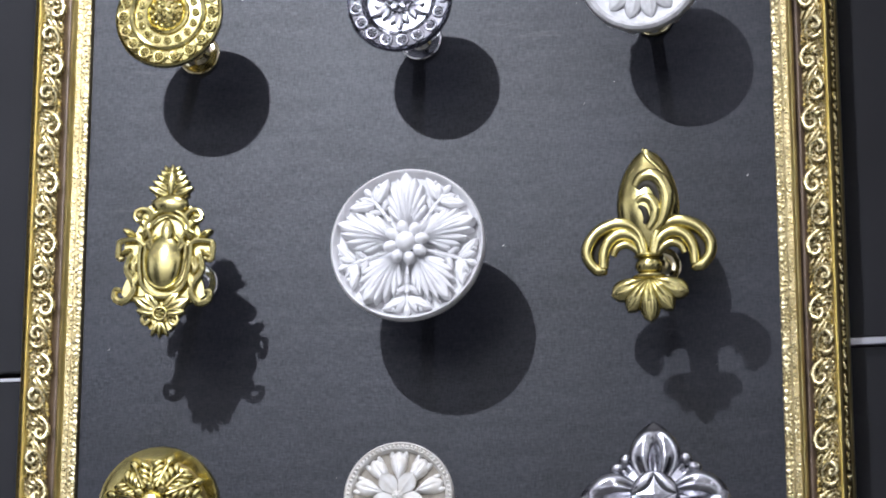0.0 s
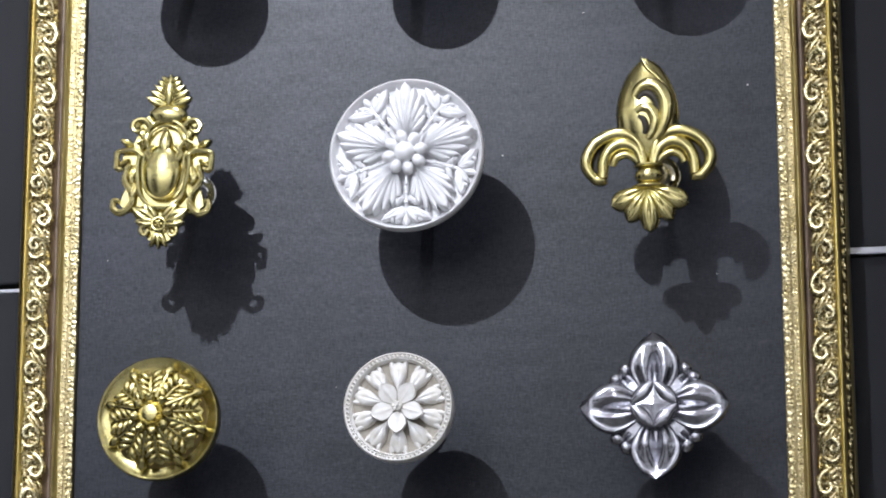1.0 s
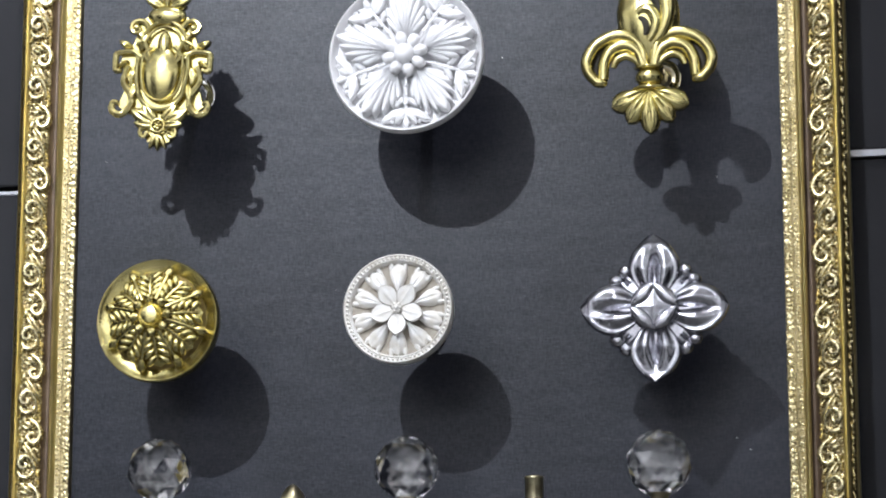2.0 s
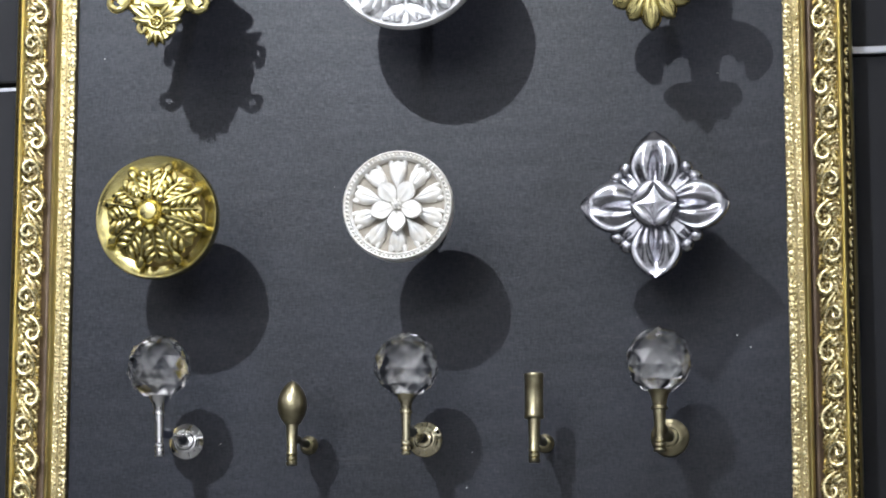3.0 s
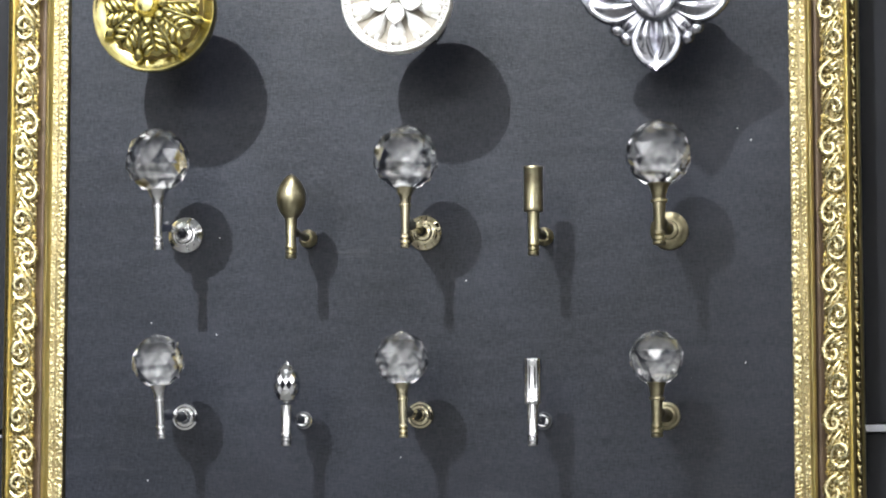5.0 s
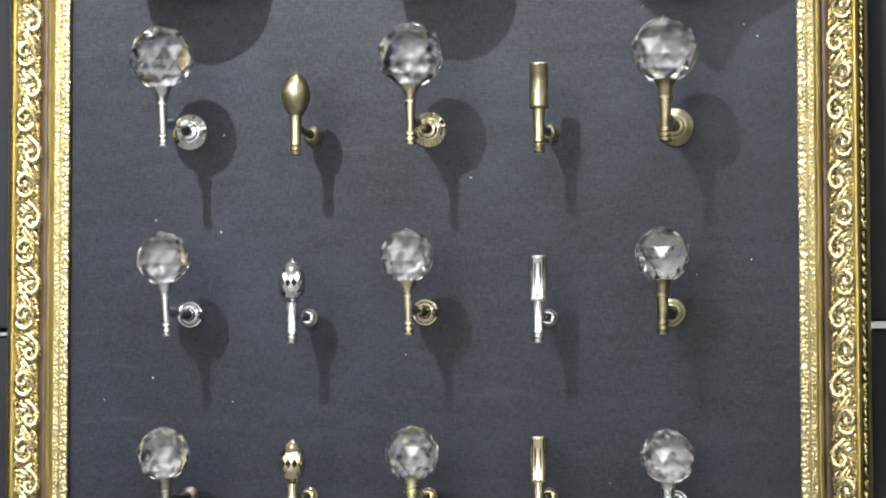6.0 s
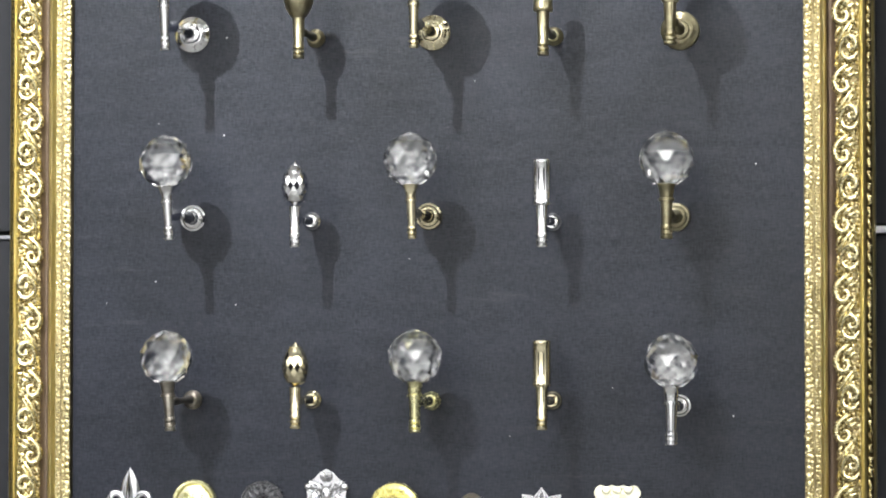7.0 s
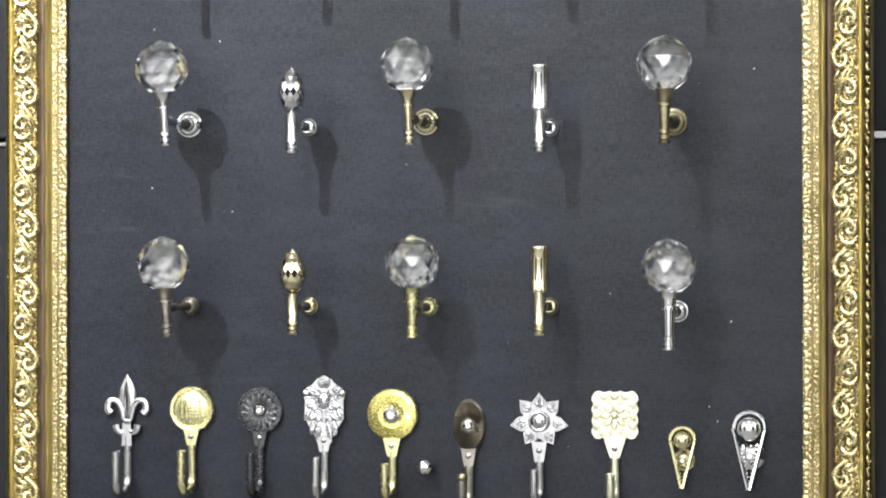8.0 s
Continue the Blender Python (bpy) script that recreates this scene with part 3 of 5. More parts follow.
def holdback_sleeve(x, z, mat, reach, width, top, low, group):
    root = thing("sleeve_holdback", x, z, "%s cylindrical sleeve finial on a slim post" % NAMES[mat], "curtain holdback", group)
    arm_and_flange(root, mat, reach, 0.0070, mat)
    k, e, R = 0.0042, top - 0.0330, width / 2
    part("post", lathe([(0, low), (k * 0.85, low), (k, low + 0.0008), (k, low + 0.0026), (k * 0.72, low + 0.0034), (k, low + 0.0042), (k, low + 0.0060), (k * 0.72, low + 0.0068), (k, low + 0.0078), (k, low + 0.0096), (k * 0.90, low + 0.0104), (k * 1.05, e), (0, e + 0.001)], 24, None, "v", (0, 0, reach)), M[mat], root)
    part("sleeve", lathe([(0, e), (R * 0.93, e), (R, e + 0.0006), (R, e + 0.0026), (R * 0.97, e + 0.0030), (R * 0.97, top - 0.0026), (R, top - 0.0022), (R, top - 0.0005), (R * 0.94, top), (0, top)], 36, None, "v", (0, 0, reach)), M[mat], root)
    return root


ROW_A, ROW_B, ROW_C = "upper row of holdbacks", "middle row of holdbacks", "lower row of holdbacks"
holdback_ball(-0.2005, 1.7415, "chrome", 0.078, 0.0236, 0.0470, -0.0195, 0.0140, ROW_A, 0.0037, 1.6)
holdback_egg(-0.1050, 1.7370, "brass_old", 0.058, 0.0218, 0.0420, -0.0210, ROW_A, 32)
holdback_ball(-0.0155, 1.7395, "gold_pale", 0.078, 0.0236, 0.0460, -0.0195, 0.0135, ROW_A, 0.0037)
holdback_sleeve(0.0755, 1.7350, "brass_old", 0.058, 0.0140, 0.0450, -0.0200, ROW_A)
holdback_ball(0.1690, 1.7375, "brass_old", 0.078, 0.0236, 0.0470, -0.0185, 0.0142, ROW_A, 0.0046)
holdback_ball(-0.1995, 1.6025, "chrome", 0.071, 0.0194, 0.0380, -0.0190, 0.0103, ROW_B, 0.0036, 3.2)
holdback_egg(-0.1075, 1.5995, "chrome", 0.058, 0.0195, 0.0415, -0.0215, ROW_B, 12)
holdback_ball(-0.0185, 1.6025, "gold_pale", 0.071, 0.0194, 0.0375, -0.0195, 0.0103, ROW_B, 0.0036, 1.6)
holdback_sleeve(0.0745, 1.5975, "chrome", 0.058, 0.0135, 0.0425, -0.0205, ROW_B)
holdback_ball(0.1655, 1.6005, "brass_old", 0.071, 0.0194, 0.0380, -0.0185, 0.0105, ROW_B, 0.0043)
holdback_ball(-0.1995, 1.4655, "bronze", 0.068, 0.0188, 0.0320, -0.0215, 0.0072, ROW_C, 0.0041, 3.5)
holdback_egg(-0.1070, 1.4660, "gold_pale", 0.058, 0.0195, 0.0430, -0.0200, ROW_C, 12)
holdback_ball(-0.0165, 1.4655, "gold_satin", 0.068, 0.0188, 0.0325, -0.0215, 0.0072, ROW_C, 0.0046)
holdback_sleeve(0.0742, 1.4660, "gold_pale", 0.058, 0.0135, 0.0440, -0.0200, ROW_C)
holdback_ball(0.1680, 1.4625, "chrome", 0.068, 0.0194, 0.0325, -0.0265, 0.0085, ROW_C, 0.0046)


# ---- ornate knobs on long stems ----
def stem_and_flange(root, mat, reach, r=0.0175):
    part("wall_plate", lathe([(0, 0), (r, 0), (r, 0.0014), (r * 0.97, 0.0024), (r * 0.90, 0.0020), (r * 0.55, 0.0034), (r * 0.40, 0.0070), (0, 0.0070)], 48), M[mat], root)
    part("stem", lathe([(0, 0.006), (0.0064, 0.006), (0.0054, 0.011), (0.0050, 0.016), (0.0050, reach), (0, reach)], 24), M[mat], root)


def ring_of(root, name, mesh, n, r, w, start=0.0, lift=0.0, label=""):
    for k in range(n):
        part(name, mesh, None, root, label, at=turn_at(start + 360 * k / n, r, w, lift))


def roundel_mesh(r, mat):
    """A small flower in a raised ring."""
    bm = sweep(spiral(0, 0, r * 0.82, r * 0.82, 0, 360, 14, 0.0006, 0.0006), r * 0.20, 6)
    for k in range(5):
        a = 2 * math.pi * k / 5
        blob(bm, (r * 0.36 * math.cos(a), r * 0.36 * math.sin(a), 0.0008), (r * 0.26, r * 0.26, r * 0.24), 0, 6, 4)
    blob(bm, (0, 0, 0.0012), (r * 0.22, r * 0.22, r * 0.24), 0, 6, 4)
    return mesh_of("roundel", bm, M[mat], True, 80)


def bead_mesh(r, mat, name="bead"):
    return mesh_of(name, blob(bmesh.new(), (0, 0, 0), (r, r, r), 0, 8, 5), M[mat], True, 80)


TOP, SECOND, THIRD = "top row of knobs", "second row of knobs", "third row of knobs"

# gilt medallion knob
root = thing("medallion_knob", -0.2040, 2.2895, "gilt round knob with rings of small flowers on a long stem", "curtain holdback", TOP)
stem_and_flange(root, "gold_pale", 0.088)
R = 0.0433
part("face", lathe([(0, 0.084), (R * 0.8, 0.084), (R * 0.96, 0.088), (R, 0.0915), (R * 0.985, 0.0945), (R * 0.955, 0.0955), (R * 0.93, 0.0946), (R * 0.72, 0.0962), (R * 0.70, 0.0985), (R * 0.665, 0.0992), (R * 0.63, 0.0985), (R * 0.61, 0.0960),
                    (R * 0.42, 0.0970), (R * 0.40, 0.0995), (R * 0.365, 0.1000), (R * 0.34, 0.0990), (R * 0.33, 0.0975), (R * 0.26, 0.1010), (R * 0.15, 0.1040), (0, 0.1055)], 72), M["gold"], root)
ring_of(root, "roundel", roundel_mesh(0.0050, "gold"), 18, R * 0.825, 0.0957)
s_link = sweep(smooth_line([(-0.0020, -0.0044, 0), (-0.0012, -0.001, 0.0008), (0.0012, 0.001, 0.0008), (0.0020, 0.0044, 0)], 4), [0.0006] * 4 + [0.0010] * 5 + [0.0006] * 4, 6)
ring_of(root, "scroll_link", mesh_of("scroll_link", s_link, M["gold"], True, 80), 18, R * 0.825, 0.0957, 10)
ring_of(root, "small_roundel", roundel_mesh(0.0033, "gold"), 16, R * 0.515, 0.0968)
for n, r, w in ((14, 0.0118, 0.1008), (10, 0.0082, 0.1026), (5, 0.0042, 0.1044), (1, 0.0, 0.1054)):
    ring_of(root, "bead", bead_mesh(0.0021, "gold"), n, r, w, 9 * n)

# silvered medallion knob
root = thing("medallion_knob", -0.0210, 2.2905, "antiqued silver round knob with a ring of small roundels", "curtain holdback", TOP)
stem_and_flange(root, "chrome", 0.086)
R = 0.0415
part("face", lathe([(0, 0.080), (R * 0.8, 0.080), (R * 0.97, 0.086), (R, 0.0895), (R * 0.985, 0.0925), (R * 0.965, 0.0905), (R * 0.945, 0.0935), (R * 0.92, 0.0925), (R * 0.72, 0.0945), (R * 0.70, 0.0960), (R * 0.67, 0.0940), (R * 0.60, 0.0900), (R * 0.35, 0.0885), (R * 0.2, 0.0905), (0, 0.0915)], 72), M["silver"], root)
ring_of(root, "roundel", roundel_mesh(0.0052, "silver"), 17, R * 0.815, 0.0936)
acanthus = bmesh.new()
for a, ln in ((-34, 0.013), (0, 0.0165), (34, 0.013)):
    leaf(acanthus, Matrix.Rotation(radians(a), 4, "Z") @ Matrix.Rotation(radians(12), 4, "X"), ln, 0.0062, 0.0022, ribs=2, groove=0.0008, n=8, w=8)
ring_of(root, "acanthus_leaf", mesh_of("acanthus_leaf", acanthus, M["silver"], True, 60), 6, 0.0085, 0.0892, 30)
petal = leaf(bmesh.new(), Matrix.Identity(4), 0.0085, 0.0062, 0.0022, groove=0.0006, n=8, w=8)
ring_of(root, "petal", mesh_of("petal", petal, M["silver"], True, 60), 6, 0.0012, 0.0925, 0, 18)
part("boss", blob(bmesh.new(), (0, 0, 0.0945), (0.0032, 0.0032, 0.0026), 0, 12, 8), M["silver"], root)

# white bowl-shaped knob
root = thing("bowl_knob", 0.1662, 2.2980, "silvery white bowl knob carved with scrolls and a petalled face", "curtain holdback", TOP)
stem_and_flange(root, "brass_old", 0.082, 0.0162)
R = 0.0465
part("bowl", lathe([(0, 0.066), (R * 0.30, 0.067), (R * 0.62, 0.072), (R * 0.85, 0.080), (R * 0.97, 0.089), (R, 0.0945), (R * 0.985, 0.0985), (R * 0.94, 0.1000), (R * 0.90, 0.0990), (R * 0.86, 0.0960), (R * 0.5, 0.0945), (0, 0.0950)], 72), M["grey_wash"], root)
scroll = sweep(spiral(0, 0, 0.0052, 0.0012, 200, -260, 16), [0.0013 - 0.0006 * k / 16 for k in range(17)], 6, None, 0.7)
leaf(scroll, Matrix.Translation((0.004, -0.003, 0)) @ Matrix.Rotation(radians(-70), 4, "Z"), 0.008, 0.004, 0.0013, groove=0.0005, n=6, w=6, skirt=0.002)
ring_of(root, "scroll", mesh_of("scroll", scroll, M["grey_wash"], True, 80), 15, R * 0.875, 0.0850, 4, 118)
long_petal = leaf(bmesh.new(), Matrix.Identity(4), 0.029, 0.0125, 0.0040, ribs=2, groove=0.0014, widest=0.62, n=14, w=12)
ring_of(root, "petal", mesh_of("petal", long_petal, M["grey_wash"], True, 60), 14, 0.0080, 0.0950, 0, 2)
inner_petal = leaf(bmesh.new(), Matrix.Identity(4), 0.013, 0.0070, 0.0030, groove=0.0010, n=10, w=8)
ring_of(root, "inner_petal", mesh_of("inner_petal", inner_petal, M["grey_wash"], True, 60), 8, 0.0030, 0.0985, 22, 14)
part("boss", blob(bmesh.new(), (0, 0, 0.1010), (0.0046, 0.0046, 0.0036), 0, 14, 8), M["grey_wash"], root)

# gilt crest with a shield
root = thing("crest_knob", -0.2000, 2.0960, "gilt baroque crest with a smooth shield, scrolls and leaf crown", "curtain holdback", SECOND, -3.4)
stem_and_flange(root, "chrome", 0.090, 0.0165)
K = 0.001
G = M["gold"]


def pts(w, *uv):
    return [(u * K, v * K, w * K) for u, v in uv]


back = [(0, 64), (11, 55), (15, 48), (9, 41), (17, 38), (25, 33), (24, 24), (27, 16), (36, 9), (36, -3), (28, -8), (31, -20), (36, -34), (29, -39), (15, -42), (8, -50), (13, -56), (9, -62), (0, -66)]
back = back + [(-u, v) for u, v in back[-2:0:-1]]
part("backing", prism([(u * 0.93 * K, v * 0.97 * K) for u, v in back], 0.0885, 0.0950), G, root)
part("shield", blob(bmesh.new(), (-0.001, -0.0085, 0.0965), (0.0150, 0.0225, 0.0072), 0, 32, 18), G, root)
part("shield_neck", blob(bmesh.new(), (0.0, 0.0135, 0.0975), (0.0052, 0.0120, 0.0042), 0, 16, 10), G, root)
for r, t, w in ((1.0, 1.7, 98.5), (0.80, 1.1, 99.2)):
    rim = smooth_line(pts(w, (-19.5 * r, 7), (-20 * r, -8), (-16.5 * r, -24 * r - 2), (-8 * r, -33.5 * r - 1), (0, -35.5 * r - 1), (8 * r, -33.5 * r - 1), (16.5 * r, -24 * r - 2), (20 * r, -8), (19.5 * r, 7)), 5)
    part("shield_rim", sweep(rim, t * K, 8), G, root)
for r, t in ((17.5, 1.7), (13.5, 1.2)):
    part("arch", sweep(spiral(0, 0.0150, r * K, r * K, 10, 170, 18, 0.0985, 0.0985), t * K, 8), G, root)
part("globe", blob(bmesh.new(), (0, 0.0375, 0.0960), (0.0150, 0.0085, 0.0060), 0, 20, 12), G, root)
crown = bmesh.new()
for k in range(5):
    v = 44 + 4.2 * k
    for sg in (-1, 1):
        leaf(crown, Matrix.Translation((0.0006 * sg, v * K, (95.5 + 0.4 * k) * K)) @ Matrix.Rotation(radians(-sg * (68 - 7 * k)), 4, "Z") @ Matrix.Rotation(radians(10), 4, "X"), (18.5 - 2.4 * k) * K, (7.0 - 0.4 * k) * K, 0.0030, groove=0.0009, n=8, w=6)
leaf(crown, Matrix.Translation((0, 0.043, 0.0965)), 0.0265, 0.0085, 0.0042, n=10, w=8)
part("leaf_crown", crown, G, root, "pointed gilt leaf", sharp=60)
for sg in (-1, 1):
    part("upper_volute", sweep(spiral(sg * 0.0215, 0.0270, 0.0085, 0.0018, 230 if sg > 0 else -50, -190 if sg > 0 else 370, 22, 0.0965, 0.0995), [(2.6 - 1.2 * k / 22) * K for k in range(23)], 8), G, root)
    part("volute_eye", blob(bmesh.new(), (sg * 0.0225, 0.0275, 0.0985), (0.0034, 0.0036, 0.0034), 0, 10, 6), G, root)
    part("side_bracket", sweep([tuple(p) for p in smooth_line(pts(98, (sg * 17, 4), (sg * 24, 8.5), (sg * 34, 8.0), (sg * 37, 6.5)), 4)] + pts(98, (sg * 37.3, 3), (sg * 37, -6)), 0.0023, 8), G, root)
    part("bracket_foot", blob(bmesh.new(), (sg * 0.0350, -0.0060, 0.0970), (0.0034, 0.0024, 0.0026), 0, 10, 6), G, root)
    for u, v, a, ln, wd in ((19, 9, 20, 15, 7), (14, 15, -30, 14, 7), (25, 12, -62, 12, 6), (22, -2, -168, 15, 7), (27, -6, -200, 13, 6), (21, -16, -172, 15, 7), (27, 2, -120, 10, 5)):
        part("mantling_leaf", leaf(bmesh.new(), Matrix.Translation((sg * u * K, v * K, 0.0955)) @ Matrix.Rotation(radians(a * sg), 4, "Z") @ Matrix.Rotation(radians(10), 4, "X"), ln * K, wd * K, 0.0034, groove=0.0010, n=8, w=8), G, root, sharp=60)
    part("ribbon", sweep(smooth_line(pts(99, (sg * 8, 13), (sg * 14, 6), (sg * 10, 1), (sg * 15, 16), (sg * 22, 14)), 5), [1.7 * K] * 21, 8), G, root)
    part("side_scroll", sweep(smooth_line(pts(97, (sg * 27, -2), (sg * 30, -14), (sg * 24, -24), (sg * 23, -33), (sg * 30, -40), (sg * 37, -37), (sg * 37, -31), (sg * 33, -31)), 5), [(2.0 + 0.9 * math.sin(k / 35 * math.pi)) * K for k in range(36)], 8), G, root)
    lower = bmesh.new()
    for a, ln, wd in ((92, 23, 12), (66, 20, 10), (118, 17, 9)):
        leaf(lower, Matrix.Translation((sg * 0.002, -0.0480, 0.0960)) @ Matrix.Rotation(radians(-sg * (a - 32)), 4, "Z") @ Matrix.Rotation(radians(6), 4, "X"), ln * K, wd * K, 0.0036, groove=0.0012, n=10, w=8)
    part("lower_leaf", lower, G, root, sharp=60)
    part("pendant_volute", sweep(spiral(sg * 0.0100, -0.0545, 0.0055, 0.0012, 150 if sg > 0 else 30, -230 if sg > 0 else 410, 18, 0.0965, 0.0985), [(2.2 - 1.0 * k / 18) * K for k in range(19)], 8), G, root)
part("pendant_flower", roundel_mesh(0.0062, "gold"), None, root, at=Matrix.Translation((0, -0.0490, 0.0985)))
tip = bmesh.new()
for a in (-26, 0, 26):
    leaf(tip, Matrix.Translation((0, -0.0530, 0.0960)) @ Matrix.Rotation(radians(180 + a), 4, "Z"), 0.0145, 0.0048, 0.0028, n=8, w=6)
part("pendant_tip", tip, G, root, sharp=60)

# large white palmette rosette
root = thing("palmette_knob", -0.0135, 2.0935, "large white round knob carved with five palmettes on a stem", "curtain holdback", SECOND)
stem_and_flange(root, "black_metal", 0.088)
R = 0.0590
part("face", lathe([(0, 0.0835), (R * 0.90, 0.0835), (R * 0.99, 0.0870), (R, 0.0905), (R * 0.995, 0.0950), (R * 0.975, 0.0965), (R * 0.955, 0.0955), (R * 0.945, 0.0925), (R * 0.90, 0.0885), (R * 0.6, 0.0875), (0, 0.0880)], 96), M["white"], root)
for k, (ln, wd) in enumerate(((0.0440, 0.0098), (0.0405, 0.0050), (0.0365, 0.0048), (0.0310, 0.0046), (0.0240, 0.0044))):
    finger = mesh_of("palmette_leaf", leaf(bmesh.new(), Matrix.Identity(4), ln, wd, 0.0062 - 0.0005 * k, groove=0.0022 if k == 0 else 0.0008, widest=0.74, blunt=0.62, n=16, w=8, skirt=0.009), M["white"], True, 60)
    for fan in range(5):
        for sg in ((1, -1) if k else (1,)):
            part("palmette_leaf", finger, None, root, at=turn_at(90 + 72 * fan, 0.0110, 0.0945 - 0.0006 * k) @ Matrix.Rotation(radians(-9.6 * k * sg), 4, "Z") @ Matrix.Rotation(radians(5), 4, "X"))
# between the palmettes: a beaded stem, small curls and a pair of leaves that lie along the rim round a bud
gap = sweep([(0, -0.014, 0.0), (0, 0.004, 0.0012), (0, 0.020, 0.0)], [0.0012, 0.0015, 0.0011], 7)
for v in (-0.006, 0.001, 0.008):
    blob(gap, (0, v, 0.0016), (0.0019, 0.0016, 0.0015), 0, 8, 5)
blob(gap, (0, 0.0225, 0.0006), (0.0026, 0.0044, 0.0026), 0, 10, 6)
for sg in (-1, 1):
    for v, a, ln, wd in ((0.0120, 62, 0.0200, 0.0070), (0.0135, 38, 0.0120, 0.0050), (0.0165, 84, 0.0150, 0.0052), (0.0035, 50, 0.0100, 0.0042)):
        leaf(gap, Matrix.Translation((sg * 0.0008, v, 0)) @ Matrix.Rotation(radians(-sg * a), 4, "Z") @ Matrix.Rotation(radians(6), 4, "X"), ln, wd, 0.0030, groove=0.0012, n=9, w=8, skirt=0.005, wave=0.14)
    sweep(spiral(sg * 0.0060, 0.0040, 0.0030, 0.0010, 200 if sg > 0 else -20, -140 if sg > 0 else 320, 12, 0.001, 0.002), [0.0010] * 13, 6, gap)
    blob(gap, (sg * 0.0105, 0.0215, 0.001), (0.0017, 0.0020, 0.0018), 0, 8, 5)
ring_of(root, "acanthus_leaf", mesh_of("acanthus_leaf", gap, M["white"], True, 60), 5, 0.0290, 0.0925, 54)
seed = mesh_of("bead", blob(bmesh.new(), (0, 0, 0), (0.0046, 0.0056, 0.0050), 0, 12, 8), M["white"], True, 80)
ring_of(root, "bead", seed, 8, 0.0122, 0.0990, 12)
part("boss", blob(bmesh.new(), (0, 0, 0.1010), (0.0078, 0.0078, 0.0066), 0, 24, 14), M["white"], root)

# gilt fleur-de-lis
root = thing("fleur_holdback", 0.1685, 2.0925, "gilt fleur-de-lis with curled side petals and banded waist", "curtain holdback", SECOND, 0.5)
stem_and_flange(root, "gold_pale", 0.090, 0.0158)
body = leaf(bmesh.new(), Matrix.Translation((0.0, -0.012, 0.0910)), 0.0775, 0.0460, 0.0130, widest=0.43, blunt=0.52, n=24, w=20, skirt=0.007)
part("centre_petal", body, G, root, sharp=60)


def band_line(name, w, line, thick, flat, mat=G):
    """A broad swelling band of the casting through a few points in millimetres."""
    path = smooth_line(pts(w, *line), 6)
    n = len(path) - 1
    part(name, sweep(path, [(thick[0] + (thick[1] - thick[0]) * math.sin(math.pi * min(1.0, k / n * 0.85 + 0.08))) * K for k in range(n + 1)], 14, None, flat), mat, root, sharp=70)


# the black bands under folds and side petals are shade painted as solid shapes
band_line("gap_shade", 102.6, [(-6, 31.5), (-1, 36), (5, 34), (9, 27), (9.5, 18), (7, 8)], (1.4, 4.0), 0.5, M["gap_shade"])
band_line("petal_fold", 102.0, [(-8.5, 34.5), (-4, 41), (3, 43), (10, 39), (14.2, 30), (14.4, 19), (11, 8), (6, 1)], (1.6, 6.0), 0.85)
band_line("gap_shade", 103.4, [(-6, 19), (-2, 16), (-0.5, 10), (-2, 5)], (1.0, 2.6), 0.5, M["gap_shade"])
band_line("petal_curl", 103.0, [(-7.5, 22), (-3, 25), (3, 23.5), (6.5, 16), (5, 8), (0.5, 1)], (1.4, 4.6), 0.85)
band_line("petal_tip", 97.5, [(-2.5, 65), (1.5, 57), (8, 50), (14, 42), (18, 30)], (0.7, 2.2), 1.0)
for sg in (-1, 1):
    band_line("gap_shade", 92, [(sg * 4, -12), (sg * 14, 0), (sg * 26, 2), (sg * 36, -5), (sg * 40, -15), (sg * 38.5, -25)], (3.5, 6.5), 0.5, M["gap_shade"])
    band_line("side_petal", 97, [(sg * 3.5, -16), (sg * 6, -2), (sg * 14, 6), (sg * 26, 7.2), (sg * 38, 1.5), (sg * 45.2, -9), (sg * 45, -19), (sg * 38, -28)], (3.2, 5.0), 1.1)
    band_line("inner_petal", 97, [(sg * 4, -18), (sg * 8, -6), (sg * 16, -0.5), (sg * 26, -2.5), (sg * 32.5, -12), (sg * 34, -26)], (3.4, 5.0), 1.1)
    band_line("inner_curl", 97, [(sg * 5, -19), (sg * 10, -12), (sg * 17, -8.5), (sg * 23.5, -11), (sg * 26.5, -17)], (1.8, 3.2), 1.1)
    part("petal_end", blob(bmesh.new(), (sg * 0.0370, -0.0275, 0.0965), (0.0066, 0.0040, 0.0046), sg * 12, 14, 8), G, root)
band = bmesh.new()
for v, h, r in ((-18.5, 2.2, 11.5), (-26, 7.4, 10.4), (-34, 2.4, 12.6)):
    blob(band, (0, v * K, 0.0975), (r * K, h * K, 0.0088), 0, 20, 10)
part("waist_band", band, G, root)
for a, ln, wd, w in ((0, 34, 15, 98.5), (33, 30, 14, 97), (-33, 30, 14, 97), (66, 31, 16, 95.5), (-66, 31, 16, 95.5)):
    part("foot_lobe", leaf(bmesh.new(), Matrix.Translation((0, -0.0345, w * K)) @ Matrix.Rotation(radians(180 + a), 4, "Z"), ln * K, wd * K, 0.0066, groove=0.0014, widest=0.66, blunt=0.55, n=12, w=12, skirt=0.005), G, root, sharp=60)

# gilt leaf rosette on a dish
root = thing("leaf_rosette_knob", -0.2015, 1.8990, "gilt dish knob with a spiky leaf rosette on a stem", "curtain holdback", THIRD)
stem_and_flange(root, "gold_pale", 0.086)
R = 0.0468
part("dish", lathe([(0, 0.076), (R * 0.86, 0.076), (R * 0.97, 0.081), (R, 0.088), (R * 0.997, 0.0935), (R * 0.975, 0.0950), (R * 0.945, 0.0945), (R * 0.88, 0.0925), (R * 0.5, 0.0915), (0, 0.0920)], 96), G, root)
